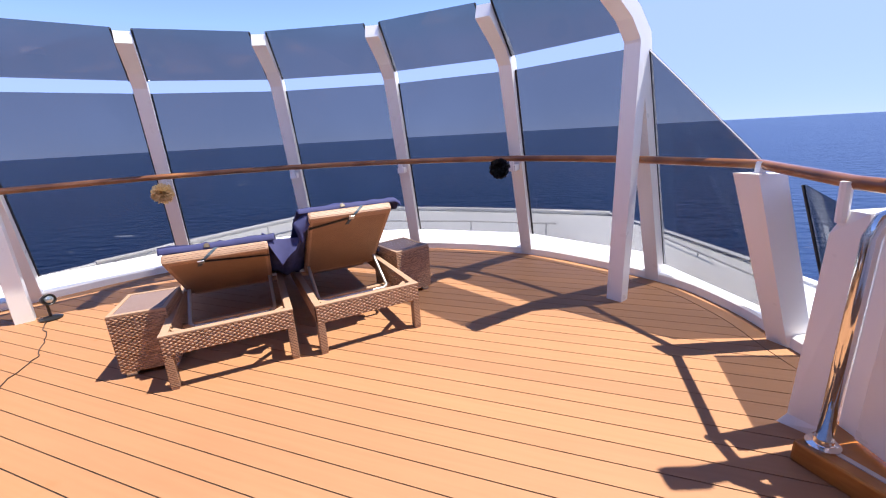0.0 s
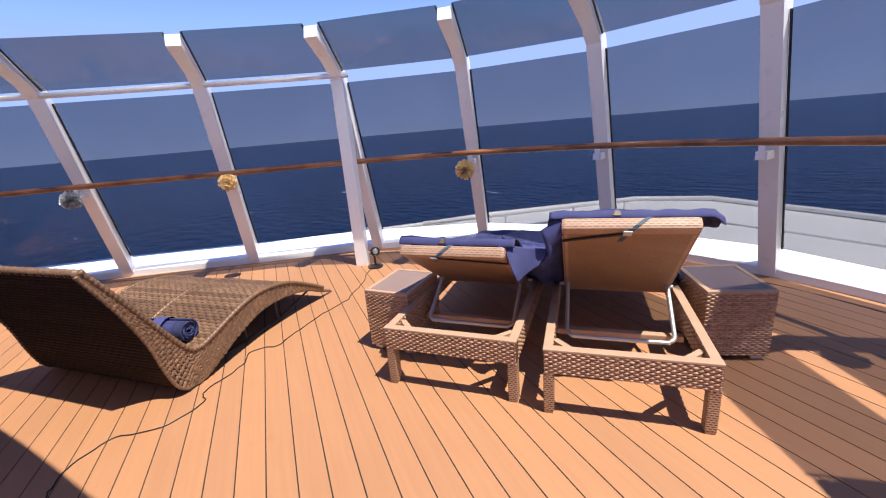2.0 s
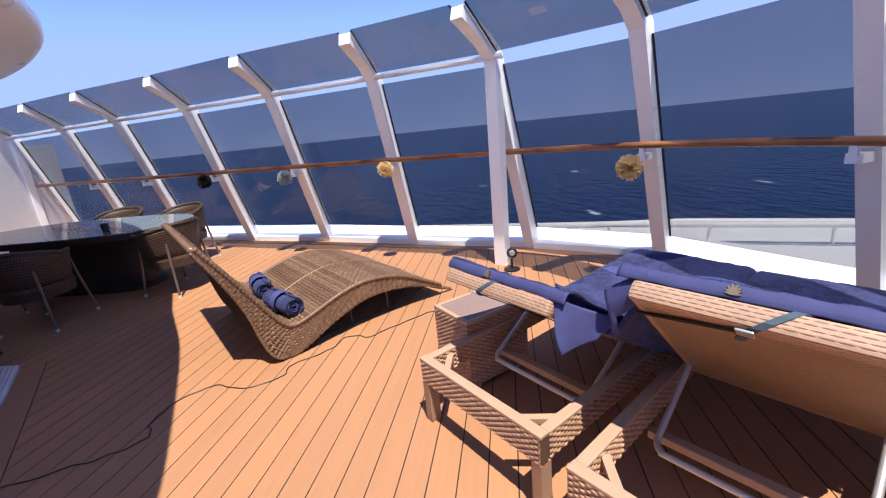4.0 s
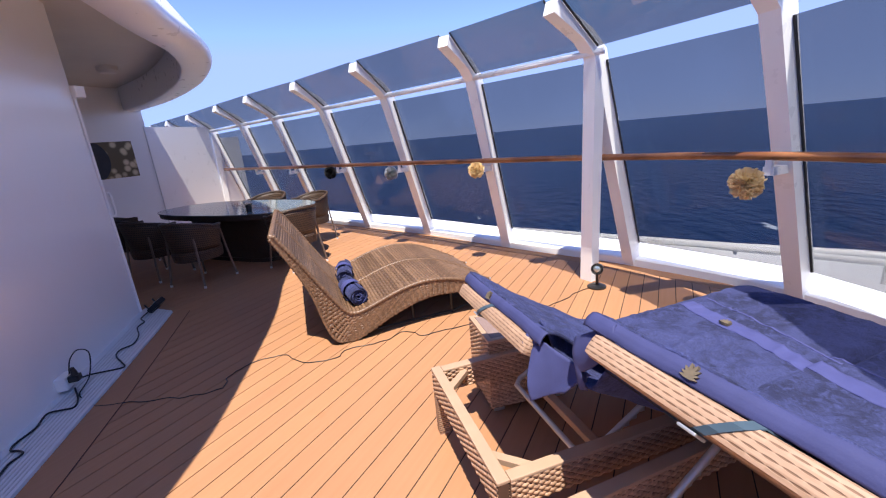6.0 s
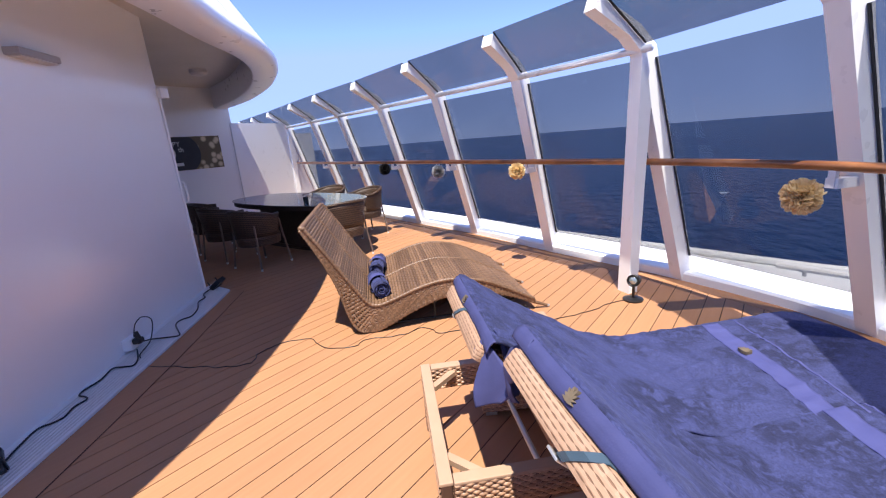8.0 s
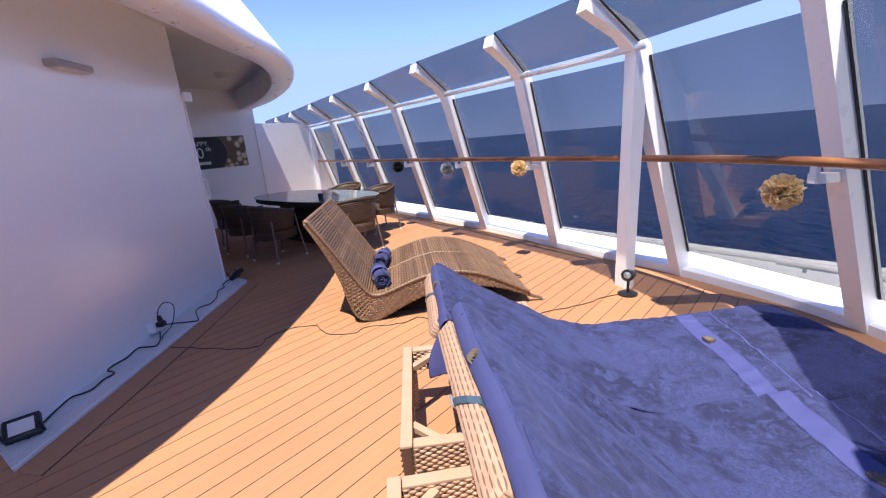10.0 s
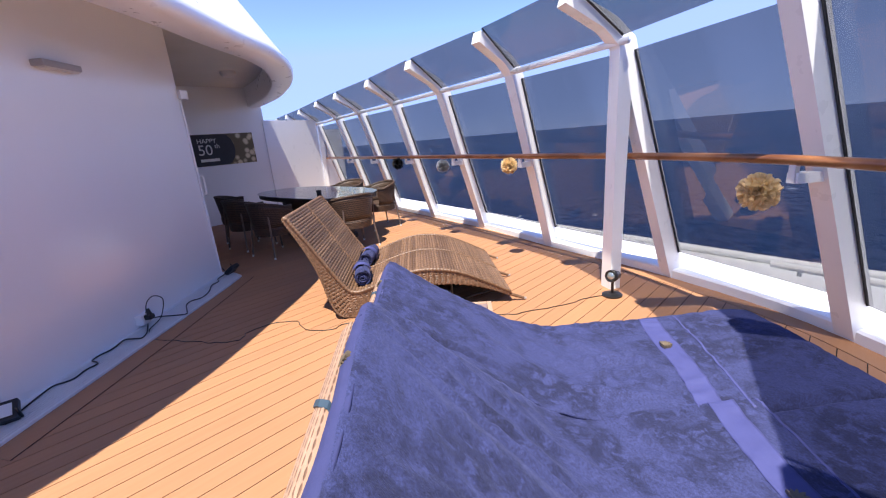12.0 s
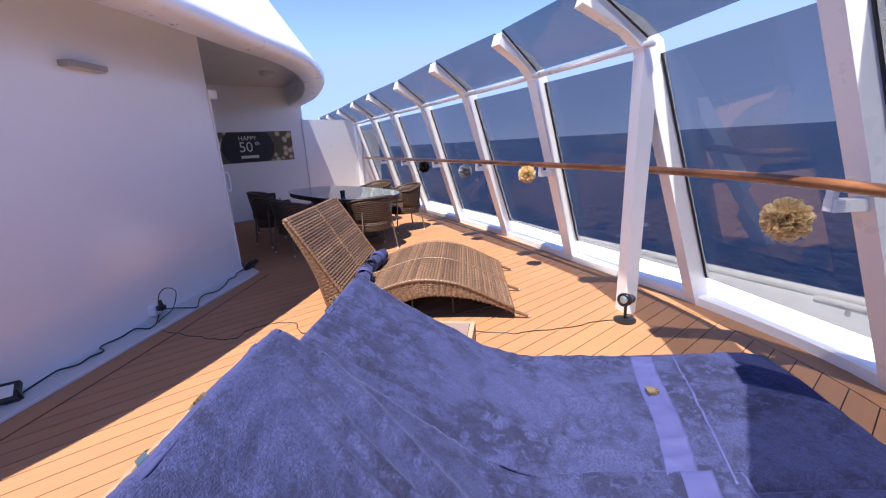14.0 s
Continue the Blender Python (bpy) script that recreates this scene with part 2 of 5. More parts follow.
CHROME = surface("polished_chrome", (0.80, 0.79, 0.77), (0.72, 0.71, 0.69), 0.08, 1.0, 3, 60, 0.02)
TOWEL = towel_mat("navy_velour", (0.0095, 0.0125, 0.050), (0.038, 0.047, 0.152))
BAND = surface("smooth_navy_band", (0.063, 0.071, 0.223), (0.052, 0.058, 0.187), 0.7, 0, 12, 220, 0.2)
GOLDTHREAD = surface("gold_thread", (0.19, 0.145, 0.09), (0.10, 0.08, 0.06), 0.5, 0, 40, 200, 0.3)
STRAP = surface("petrol_strap", (0.054, 0.094, 0.130), (0.036, 0.065, 0.094), 0.6, 0, 20, 300)
BLACK = surface("black_plastic", (0.018, 0.018, 0.020), (0.010, 0.010, 0.011), 0.35, 0, 8, 120)
LEGMETAL = surface("taupe_metal", (0.22, 0.17, 0.14), (0.16, 0.12, 0.10), 0.4, 0.5, 8, 90)
SEA = sea_mat()
HEM = surface("navy_hem", (0.046, 0.052, 0.160), (0.034, 0.039, 0.122), 0.8, 0, 14, 260, 0.4)
POM_GOLD = surface("gold_tissue", (0.90, 0.76, 0.48), (0.80, 0.61, 0.32), 0.5, 0.0, 18, 90)
thin = POM_GOLD.node_tree
tl = thin.nodes.new("ShaderNodeBsdfTranslucent")
tl.inputs[0].default_value = (0.86, 0.66, 0.34, 1)
tm = thin.nodes.new("ShaderNodeMixShader")
tm.inputs[0].default_value = 0.4
thin.links.new(thin.nodes["Principled BSDF"].outputs[0], tm.inputs[1])
thin.links.new(tl.outputs[0], tm.inputs[2])
thin.links.new(tm.outputs[0], thin.nodes["Material Output"].inputs[0])
POM_SILVER = surface("silver_foil", (0.70, 0.72, 0.74), (0.45, 0.47, 0.50), 0.3, 0.7, 18, 90)
POM_BLACK = surface("black_tissue", (0.02, 0.02, 0.022), (0.01, 0.01, 0.011), 0.6, 0, 18, 90)
TABLEGLASS = surface("table_glass", (0.20, 0.24, 0.25), (0.16, 0.20, 0.21), 0.06, 0, 2, 20, 0.0)
TABLEGLASS.node_tree.nodes["Principled BSDF"].inputs["IOR"].default_value = 2.3
LAMPGREY = surface("grey_lamp_housing", (0.42, 0.41, 0.40), (0.34, 0.33, 0.33), 0.4)
CHAIRW = wicker("chair_wicker", (0.115, 0.066, 0.038), (0.077, 0.044, 0.027), (0.015, 0.008, 0.006), 0.020, 0.020, 0.005, (0.40, 0.36))
DARKW = wicker("dark_wicker", (0.059, 0.035, 0.022), (0.042, 0.025, 0.016), (0.008, 0.006, 0.004), 0.03, 0.02)
LAMPLENS = surface("frosted_lens", (0.72, 0.70, 0.68), (0.62, 0.60, 0.58), 0.4)
CHALK = surface("chalkboard_print", (0.030, 0.032, 0.036), (0.018, 0.019, 0.022), 0.6, 0, 6, 80)
CHALKWHITE = surface("chalk_lettering", (0.72, 0.72, 0.68), (0.60, 0.60, 0.56), 0.8)
PHOTO = poster_photo()

# ---------- mesh helpers ----------


def box_uv(bm):
    uv = bm.loops.layers.uv.verify()
    for f in bm.faces:
        n = f.normal
        ax = max(range(3), key=lambda k: abs(n[k]))
        u, v = ((1, 2), (0, 2), (0, 1))[ax]
        for lp in f.loops:
            lp[uv].uv = (lp.vert.co[u], lp.vert.co[v])


def mesh_of(name, bm, material, uv="box", smooth=False):
    bmesh.ops.recalc_face_normals(bm, faces=bm.faces)
    if uv == "box":
        box_uv(bm)
    if smooth:
        for f in bm.faces:
            f.smooth = True
    me = bpy.data.meshes.new(name)
    bm.to_mesh(me)
    bm.free()
    me.materials.append(material)
    return me


def part(name, bm, material, parent=None, label="", uv="box", smooth=False):
    ob = new(name, mesh_of(name, bm, material, uv, smooth))
    if parent is not None:
        ob.parent = parent
    if label:
        tagged(ob, label)
    return ob


def thing(name, m=None, label="", category="", group="", kind=""):
    ob = new(name)
    ob.empty_display_size = 0.1
    if m is not None:
        ob.matrix_world = m
    return tagged(ob, label, category, group, kind)


def add_box(bm, x0, x1, y0, y1, z0, z1, bevel=0.0, m=None):
    vs = bmesh.ops.create_cube(bm, size=1.0)["verts"]
    mt = Matrix.Translation(((x0 + x1) / 2, (y0 + y1) / 2, (z0 + z1) / 2)) @ Matrix.Diagonal((x1 - x0, y1 - y0, z1 - z0, 1))
    bmesh.ops.transform(bm, matrix=mt, verts=vs)
    if bevel > 0:
        es = list({e for v in vs for e in v.link_edges})
        r = bmesh.ops.bevel(bm, geom=es, offset=bevel, segments=2, affect="EDGES", profile=0.6)
        vs = list({v for f in r["faces"] for v in f.verts} | {v for v in vs if v.is_valid})
    if m is not None:
        bmesh.ops.transform(bm, matrix=m, verts=[v for v in vs if v.is_valid])
    return bm


def boxm(*a, **k):
    return add_box(bmesh.new(), *a, **k)


def sweep(bm, pts, ring, closed=True, caps=True, up=(0, 0, 1), sides=None):
    """A section (list of across, up) carried along pts; sides gives the across vector at each point."""
    pts = [Vector(p) for p in pts]
    rows = []
    for i, p in enumerate(pts):
        a, b = pts[max(i - 1, 0)], pts[min(i + 1, len(pts) - 1)]
        d = (b - a).normalized()
        s = Vector(sides[i]) if sides else d.cross(Vector(up))
        if s.length < 1e-4:
            s = d.cross(Vector((0, 1, 0)))
        s.normalize()
        u = s.cross(d).normalized()
        rows.append([bm.verts.new(p + s * q[0] + u * q[1]) for q in ring])
    k = len(ring)
    for r0, r1 in zip(rows, rows[1:]):
        for j in range(k if closed else k - 1):
            bm.faces.new((r0[j], r0[(j + 1) % k], r1[(j + 1) % k], r1[j]))
    if caps and closed:
        bm.faces.new(rows[0])
        bm.faces.new(rows[-1])
    return bm


def tube(bm, pts, r, n=8):
    pts = [Vector(p) for p in pts]
    d = (pts[1] - pts[0]).normalized()
    s = d.orthogonal().normalized()
    rows = []
    for i, p in enumerate(pts):
        a, b = pts[max(i - 1, 0)], pts[min(i + 1, len(pts) - 1)]
        d = (b - a).normalized()
        s = (s - d * s.dot(d)).normalized()
        u = d.cross(s)
        rr = r[i] if isinstance(r, (list, tuple)) else r
        rows.append([bm.verts.new(p + (s * math.cos(t) + u * math.sin(t)) * rr) for t in [2 * math.pi * j / n for j in range(n)]])
    for r0, r1 in zip(rows, rows[1:]):
        for j in range(n):
            bm.faces.new((r0[j], r0[(j + 1) % n], r1[(j + 1) % n], r1[j]))
    bm.faces.new(rows[0])
    bm.faces.new(rows[-1])
    return bm


def tubem(pts, r, n=8):
    return tube(bmesh.new(), pts, r, n)


def lathe(bm, prof, n=20, at=(0, 0, 0)):
    at = Vector(at)
    rows = [[bm.verts.new(at + Vector((max(r, 0.0005) * math.cos(2 * math.pi * j / n), max(r, 0.0005) * math.sin(2 * math.pi * j / n), z))) for j in range(n)] for r, z in prof]
    for r0, r1 in zip(rows, rows[1:]):
        for j in range(n):
            bm.faces.new((r0[j], r0[(j + 1) % n], r1[(j + 1) % n], r1[j]))
    bm.faces.new(rows[0])
    bm.faces.new(rows[-1])
    return bm


def spline(pts, steps=8):
    """A smooth curve through the points."""
    pts = [Vector(p) for p in pts]
    out = []
    for i in range(len(pts) - 1):
        p0, p1, p2, p3 = pts[max(i - 1, 0)], pts[i], pts[i + 1], pts[min(i + 2, len(pts) - 1)]
        for k in range(steps):
            t = k / steps
            out.append(0.5 * ((2 * p1) + (p2 - p0) * t + (2 * p0 - 5 * p1 + 4 * p2 - p3) * t * t + (3 * p1 - p0 - 3 * p2 + p3) * t ** 3))
    out.append(pts[-1])
    return out


def slab(bm, poly, z0, z1):
    lo = [bm.verts.new((p[0], p[1], z0)) for p in poly]
    hi = [bm.verts.new((p[0], p[1], z1)) for p in poly]
    bm.faces.new(lo)
    bm.faces.new(hi)
    for i in range(len(poly)):
        j = (i + 1) % len(poly)
        bm.faces.new((lo[i], lo[j], hi[j], hi[i]))
    return bm


def strand(bm, pts, outs, width, height, phase, pitch):
    """A flat-oval strand that rises and dips over the stakes it crosses."""
    rows, run = [], 0.0
    for k, p in enumerate(pts):
        a, c = pts[max(k - 1, 0)], pts[min(k + 1, len(pts) - 1)]
        if k:
            run += (p - pts[k - 1]).length
        d = (c - a).normalized()
        o = outs[k]
        s = d.cross(o).normalized()
        lift = 0.0030 * math.sin(math.pi * run / pitch + phase)
        wide = width * (1.0 + 0.10 * math.sin(math.pi * run / pitch + phase))
        rows.append([bm.verts.new(p + s * x * wide + o * (y * height + lift)) for x, y in ((-1.0, -0.4), (-0.6, 0.75), (0.0, 1.0), (0.6, 0.75), (1.0, -0.4))])
    for r0, r1 in zip(rows, rows[1:]):
        for j in range(4):
            bm.faces.new((r0[j], r0[j + 1], r1[j + 1], r1[j])).smooth = True


def woven_face(bm, corner, across, up, out, pitch=0.0215, step=0.0122):
    """A woven face: flat strands run across and dip behind every other stake."""
    corner, across, up, out = Vector(corner), Vector(across), Vector(up), Vector(out)
    rows = max(2, round(up.length / step))
    n = max(4, round(across.length / 0.006))
    for k in range(rows):
        a = corner + up * ((k + 0.5) / rows)
        strand(bm, [a + across * (q / n) for q in range(n + 1)], [out] * (n + 1), up.length / rows * 0.52, 0.0035, math.pi * (k % 2), pitch)


# ---------- sea ----------
bm = bmesh.new()
rings = [0.5, 60, 200, 600, 1600, 4700]
prev = None
for r in rings:
    row = [bm.verts.new((r * math.cos(a), r * math.sin(a), -15.0)) for a in [2 * math.pi * k / 96 for k in range(96)]]
    if prev:
        for k in range(96):
            bm.faces.new((prev[k], prev[(k + 1) % 96], row[(k + 1) % 96], row[k]))
    prev = row
tagged(part("water", bm, SEA), "deep blue open sea with small whitecaps", "sea", kind="structure")

# ---------- windscreen: posts, panes, coaming ----------
# foot and top of each post on its inner face; strut: a plumb strut stands under its bend
POSTS = [
    ((1.91, 3.66), (1.05, 2.97), True),
    ((0.92, 4.71), (0.37, 3.65), False),
    ((-0.45, 5.23), (-0.60, 4.08), False),
    ((-1.86, 5.28), (-1.67, 4.15), False),
    ((-3.27, 4.80), (-2.66, 3.77), False),
    ((-4.28, 3.86), (-3.63, 3.03), True),
    ((-5.20, 2.60), (-4.35, 2.09), False),
    ((-6.14, 1.40), (-5.13, 0.88), False),
    ((-6.95, 0.15), (-6.03, -0.37), False),
    ((-7.75, -1.10), (-6.85, -1.66), False),
    ((-8.55, -2.30), (-7.65, -2.82), False),
    ((-9.55, -3.78), (-8.70, -4.28), True),
    ((-10.35, -5.00), (-9.50, -5.50), False),
    ((-11.15, -6.20), (-10.30, -6.70), False),
]
BEND_Z, TOP_Z, BEND = 2.03, 2.42, 0.60
PLAN = [tuple(p[0]) for p in POSTS]


def on_screen(i, z, out=0.0):
    """A point of the leaning screen at post i, at height z and that far outside the posts' inner face."""
    f, t = Vector((*POSTS[i][0], 0)), Vector((*POSTS[i][1], 0))
    d = t - f
    w = BEND * z / BEND_Z if z < BEND_Z else BEND + (1 - BEND) * (z - BEND_Z) / (TOP_Z - BEND_Z)
    return f + d * w - d.normalized() * out + Vector((0, 0, z))


def post(i):
    f, t, strut = POSTS[i]
    d = Vector((t[0] - f[0], t[1] - f[1], 0)).normalized()
    side = Vector((-d.y, d.x, 0))
    ob = thing("windscreen_post", None, "white painted leaning steel windscreen post with bent top", "post", "windscreen posts")
    ob.location = (f[0], f[1], 0)
    base = ob.location.copy()
    b = bmesh.new()
    rows = []
    hw = 0.062
    up = Vector((0, 0, 1))
    outs = [(-0.02, -d * 0.17), (0.5, -d * 0.165), (1.2, -d * 0.16), (1.9, -d * 0.16), (2.02, -d * 0.15 + up * 0.06), (2.14, -d * 0.10 + up * 0.085), (2.42, -d * 0.035 + up * 0.10)]
    for z, o in outs:
        p = on_screen(i, z) - base
        if z > 2.4:
            p = p - o
        rows.append([b.verts.new(p + side * hw), b.verts.new(p - side * hw), b.verts.new(p - side * hw + o), b.verts.new(p + side * hw + o)])
    for r0, r1 in zip(rows, rows[1:]):
        for j in range(4):
            b.faces.new((r0[j], r0[(j + 1) % 4], r1[(j + 1) % 4], r1[j]))
    b.faces.new(rows[0])
    b.faces.new(rows[-1])
    sharp = [e for e in b.edges if len(e.link_faces) == 2 and e.calc_face_angle(0) > 0.9]
    bmesh.ops.bevel(b, geom=sharp, offset=0.008, segments=2, affect="EDGES")
    part("shaft", b, WHITE, ob)
    if strut:
        e = on_screen(i, BEND_Z) - base
        b = bmesh.new()
        ft = Vector((e.x, e.y, -0.02)) + d * 0.02
        top = Vector((e.x, e.y, BEND_Z - 0.02)) - d * 0.01
        rows = []
        for p, w, dp in ((ft, 0.066, 0.10), (ft.lerp(top, 0.5), 0.064, 0.11), (top, 0.062, 0.13)):
            rows.append([b.verts.new(p + side * w), b.verts.new(p - side * w), b.verts.new(p - side * w - d * dp), b.verts.new(p + side * w - d * dp)])
        for r0, r1 in zip(rows, rows[1:]):
            for j in range(4):
                b.faces.new((r0[j], r0[(j + 1) % 4], r1[(j + 1) % 4], r1[j]))
        b.faces.new(rows[0])
        b.faces.new(rows[-1])
        bmesh.ops.bevel(b, geom=[x for x in b.edges if x.calc_face_angle(0) > 0.9], offset=0.008, segments=2, affect="EDGES")
        part("strut", b, WHITE, ob, "plumb white steel strut")
    return ob


for i in range(len(POSTS)):
    post(i)


def pane_mesh(a, b, c, d, thick=0.012):
    """A pane with the corners a, b (below) and c, d (above)."""
    bm = bmesh.new()
    n = (b - a).cross(d - a).normalized() * thick
    f = [bm.verts.new(p) for p in (a, b, c, d)]
    k = [bm.verts.new(p + n) for p in (a, b, c, d)]
    bm.faces.new(f)
    bm.faces.new(k[::-1])
    for j in range(4):
        bm.faces.new((f[j], f[(j + 1) % 4], k[(j + 1) % 4], k[j]))
    return bm


for i in range(len(POSTS) - 1):
    win = thing("glass_screen", None, "grey tinted glass windscreen bay between white posts", "windscreen", "windscreen bays", "structure")
    for z0, z1, o0, o1 in ((0.25, 1.985, 0.13, 0.12), (2.09, 2.435, 0.09, 0.02)):
        q = [on_screen(i, z0, o0), on_screen(i + 1, z0, o0), on_screen(i + 1, z1, o1), on_screen(i, z1, o1)]
        e = (q[1] - q[0]).normalized() * 0.074
        q = [q[0] + e, q[1] - e, q[2] - e, q[3] + e]
        part("pane", pane_mesh(*q), GLASS, win)
        for a, b in ((q[0], q[3]), (q[1], q[2])):
            part("gasket", tubem([a, b], 0.009, 6), GASKET, win, "black rubber pane gasket")

# pipe along the bend, from the plumb strut onwards
for i in range(5, len(POSTS) - 1):
    a, b = on_screen(i, 2.045, 0.02), on_screen(i + 1, 2.045, 0.02)
    if i == 5:
        a = a + (a - b).normalized() * 0.13
    else:
        a = a + (b - a).normalized() * 0.05
    b = b - (b - a).normalized() * 0.05
    tagged(part("bend_pipe", tubem([a, b], 0.026, 10), WHITE, smooth=True), "white steel pipe joining the post bends", "pipe", "bend pipes")

EDGE = spline([(2.28, 0.6), (2.22, 1.5), (2.16, 2.2), (2.16, 2.95)] + PLAN, 6)
EDGE = [Vector((p.x, p.y, 0)) for p in EDGE]
# coaming: a low white kerb that slopes up to the panes
b = bmesh.new()
sweep(b, EDGE, [(0, -0.1), (0.0, 0.07), (0.015, 0.085), (0.30, 0.125), (0.46, 0.135), (0.49, 0.12), (0.50, 0.02), (0.50, -0.3), (0.0, -0.3)], caps=True, sides=[Vector((EDGE[min(k + 1, len(EDGE) - 1)] - EDGE[max(k - 1, 0)])).cross(Vector((0, 0, 1))) for k in range(len(EDGE))])
tagged(part("coaming", b, WHITE), "white painted steel coaming under the glass windscreen", "coaming", kind="structure")

# ---------- outer ledge, rim and hull ----------
RIM = [(3.45, 0.5), (3.30, 2.5), (3.16, 4.13), (2.97, 5.50), (2.73, 6.81), (1.45, 7.42), (-0.20, 8.10), (-1.70, 8.62), (-2.75, 8.20), (-4.33, 6.06), (-4.80, 5.08), (-5.20, 4.40), (-5.85, 3.28), (-6.50, 2.15), (-7.25, 0.85), (-8.25, -0.85), (-9.15, -2.20), (-10.6, -4.40), (-11.8, -6.2)]
b = bmesh.new()
slab(b, RIM + [(-10.9, -6.4), (-8.3, -2.6), (-5.4, 1.8), (-3.9, 3.7), (-2.9, 4.4), (-0.5, 4.8), (0.7, 4.3), (1.6, 3.4), (1.95, 2.2), (2.0, 0.5)], -0.26, -0.035)
tagged(part("outer_ledge", b, LEDGE), "pale painted steel ledge outside the windscreen", "ledge", kind="structure")
b = bmesh.new()
RIM3 = [Vector((*p, 0)) for p in RIM]
sweep(b, RIM3, [(0.0, -0.17), (0.0, -0.03), (-0.03, 0.0), (0.05, 0.0), (0.08, -0.03), (0.08, -3.0), (0.0, -3.0)])
tagged(part("bulwark_rim", b, WHITE), "low white bulwark rim round the outer ledge", "bulwark", kind="structure")
b = bmesh.new()
sweep(b, RIM3, [(0.085, -0.6), (0.3, -15.2)], closed=False)
tagged(part("hull_side", b, WHITE), "white ship side falling to the sea", "hull", kind="structure")


def low_rail(pts, posts, h, label):
    ob = thing("low_rail", None, label, "rail", "low rails outside")
    part("top_bar", tubem(pts, 0.015, 8), WHITE, ob, smooth=True)
    for p in posts:
        part("stanchion", tubem([(p[0], p[1], -0.17), (p[0], p[1], pts[0][2])], 0.012, 8), WHITE, ob)
    return ob


low_rail([(-1.5, 6.44, 0.165), (-0.45, 6.20, 0.165), (0.33, 5.985, 0.165), (1.50, 5.59, 0.155)], [(-1.4, 6.42), (-0.55, 6.225), (0.33, 5.985), (1.37, 5.63)], 0.2, "thin white safety rail on the outer ledge")
low_rail([(2.70, 5.6, 0.02), (2.78, 4.4, 0.02), (2.85, 3.0, 0.02)], [(2.71, 5.5), (2.78, 4.4), (2.84, 3.2)], 0.2, "white pipe rail beside the windscreen end")

b = bmesh.new()
tube(b, [Vector((p[0], p[1], 0.0)) for p in RIM[4:17]], 0.042, 10)
tagged(part("bulwark_pipe", b, LEDGE, smooth=True), "pale grey pipe capping the bulwark", "pipe", kind="structure")
pipe_rail = thing("pipe_rail", None, "white pipe rail on short stanchions along the outer ledge", "rail", "low rails outside")
R0, R1 = Vector((-4.27, 4.65, 0.17)), Vector((-2.40, 7.36, 0.17))
part("top_bar", tubem([R0, R1], 0.030, 10), WHITE, pipe_rail)
for w in (0.06, 0.37, 0.69, 0.94):
    p = R0.lerp(R1, w)
    part("stanchion", tubem([p, (p.x, p.y, -0.04)], 0.017, 8), WHITE, pipe_rail)
part("foot_bar", tubem([(R0.x + 0.05, R0.y + 0.02, -0.027), (R1.x + 0.03, R1.y - 0.02, -0.027)], 0.008, 6), STEEL, pipe_rail, "thin grey bar along the ledge")

# ---------- handrail ----------
RAIL_Z = 1.165
rail_pts = []
for i in range(len(POSTS) - 2):
    f, t = Vector((*POSTS[i][0], 0)), Vector((*POSTS[i][1], 0))
    p = on_screen(i, RAIL_Z) + (t - f).normalized() * 0.115
    rail_pts.append(Vector((p.x, p.y, RAIL_Z)))
RAIL = [Vector((1.66, 1.30, RAIL_Z)), Vector((1.66, 1.66, RAIL_Z)), Vector((1.90, 2.50, RAIL_Z))] + [Vector((p.x, p.y, RAIL_Z)) for p in spline(rail_pts, 4)]
rail = thing("handrail", None, "round varnished teak handrail in front of the windscreen", "handrail")
part("bar", tubem(RAIL, 0.029, 12), TEAK, rail, smooth=True)
for i in range(1, len(POSTS) - 2):
    if POSTS[i][2]:
        continue
    a = on_screen(i, RAIL_Z - 0.10)
    r = rail_pts[i]
    d = Vector((r.x - a.x, r.y - a.y, 0)).normalized()
    s = Vector((-d.y, d.x, 0))
    b = bmesh.new()
    sweep(b, [a - d * 0.02, a + d * 0.06, Vector((r.x, r.y, RAIL_Z - 0.10)) + d * 0.005], [(-0.035, -0.028), (0.035, -0.028), (0.035, 0.03), (-0.035, 0.03)])
    sweep(b, [Vector((r.x, r.y, RAIL_Z - 0.125)), Vector((r.x, r.y, RAIL_Z - 0.02))], [(-0.02, -0.014), (0.02, -0.014), (0.02, 0.014), (-0.02, 0.014)], up=d)
    part("bracket", b, WHITE, rail, "white steel rail bracket")

# ---------- end of the screen at the gate ----------
stub = thing("short_post", None, "short white leaning steel post at the end of the windscreen", "post")
b = bmesh.new()
f0, n0 = Vector((2.125, 2.425, 0)), Vector((-0.93, 0.03, 0))
n0.normalize()
s0 = Vector((-0.36, 0.93, 0)).normalized()
rows = []
for z, w in ((-0.02, 0.062), (0.55, 0.068), (1.12, 0.075)):
    p = f0 + n0 * 0.30 * z + Vector((0, 0, z)) + s0 * 0.02 * z
    rows.append([b.verts.new(p + s0 * w), b.verts.new(p - s0 * w), b.verts.new(p - s0 * w - n0 * 0.16), b.verts.new(p + s0 * w - n0 * 0.16)])
for r0, r1 in zip(rows, rows[1:]):
    for j in range(4):
        b.faces.new((r0[j], r0[(j + 1) % 4], r1[(j + 1) % 4], r1[j]))
b.faces.new(rows[0])
b.faces.new(rows[-1])
bmesh.ops.bevel(b, geom=[e for e in b.edges if e.calc_face_angle(0) > 0.9], offset=0.01, segments=2, affect="EDGES")
part("shaft", b, WHITE, stub)
part("peg", tubem([(1.86, 2.45, 1.09), (1.88, 2.47, 1.18)], 0.03, 10), WHITE, stub)
win = thing("glass_screen", None, "tinted glass end bay with a sloping top edge", "windscreen", "windscreen bays", "structure")
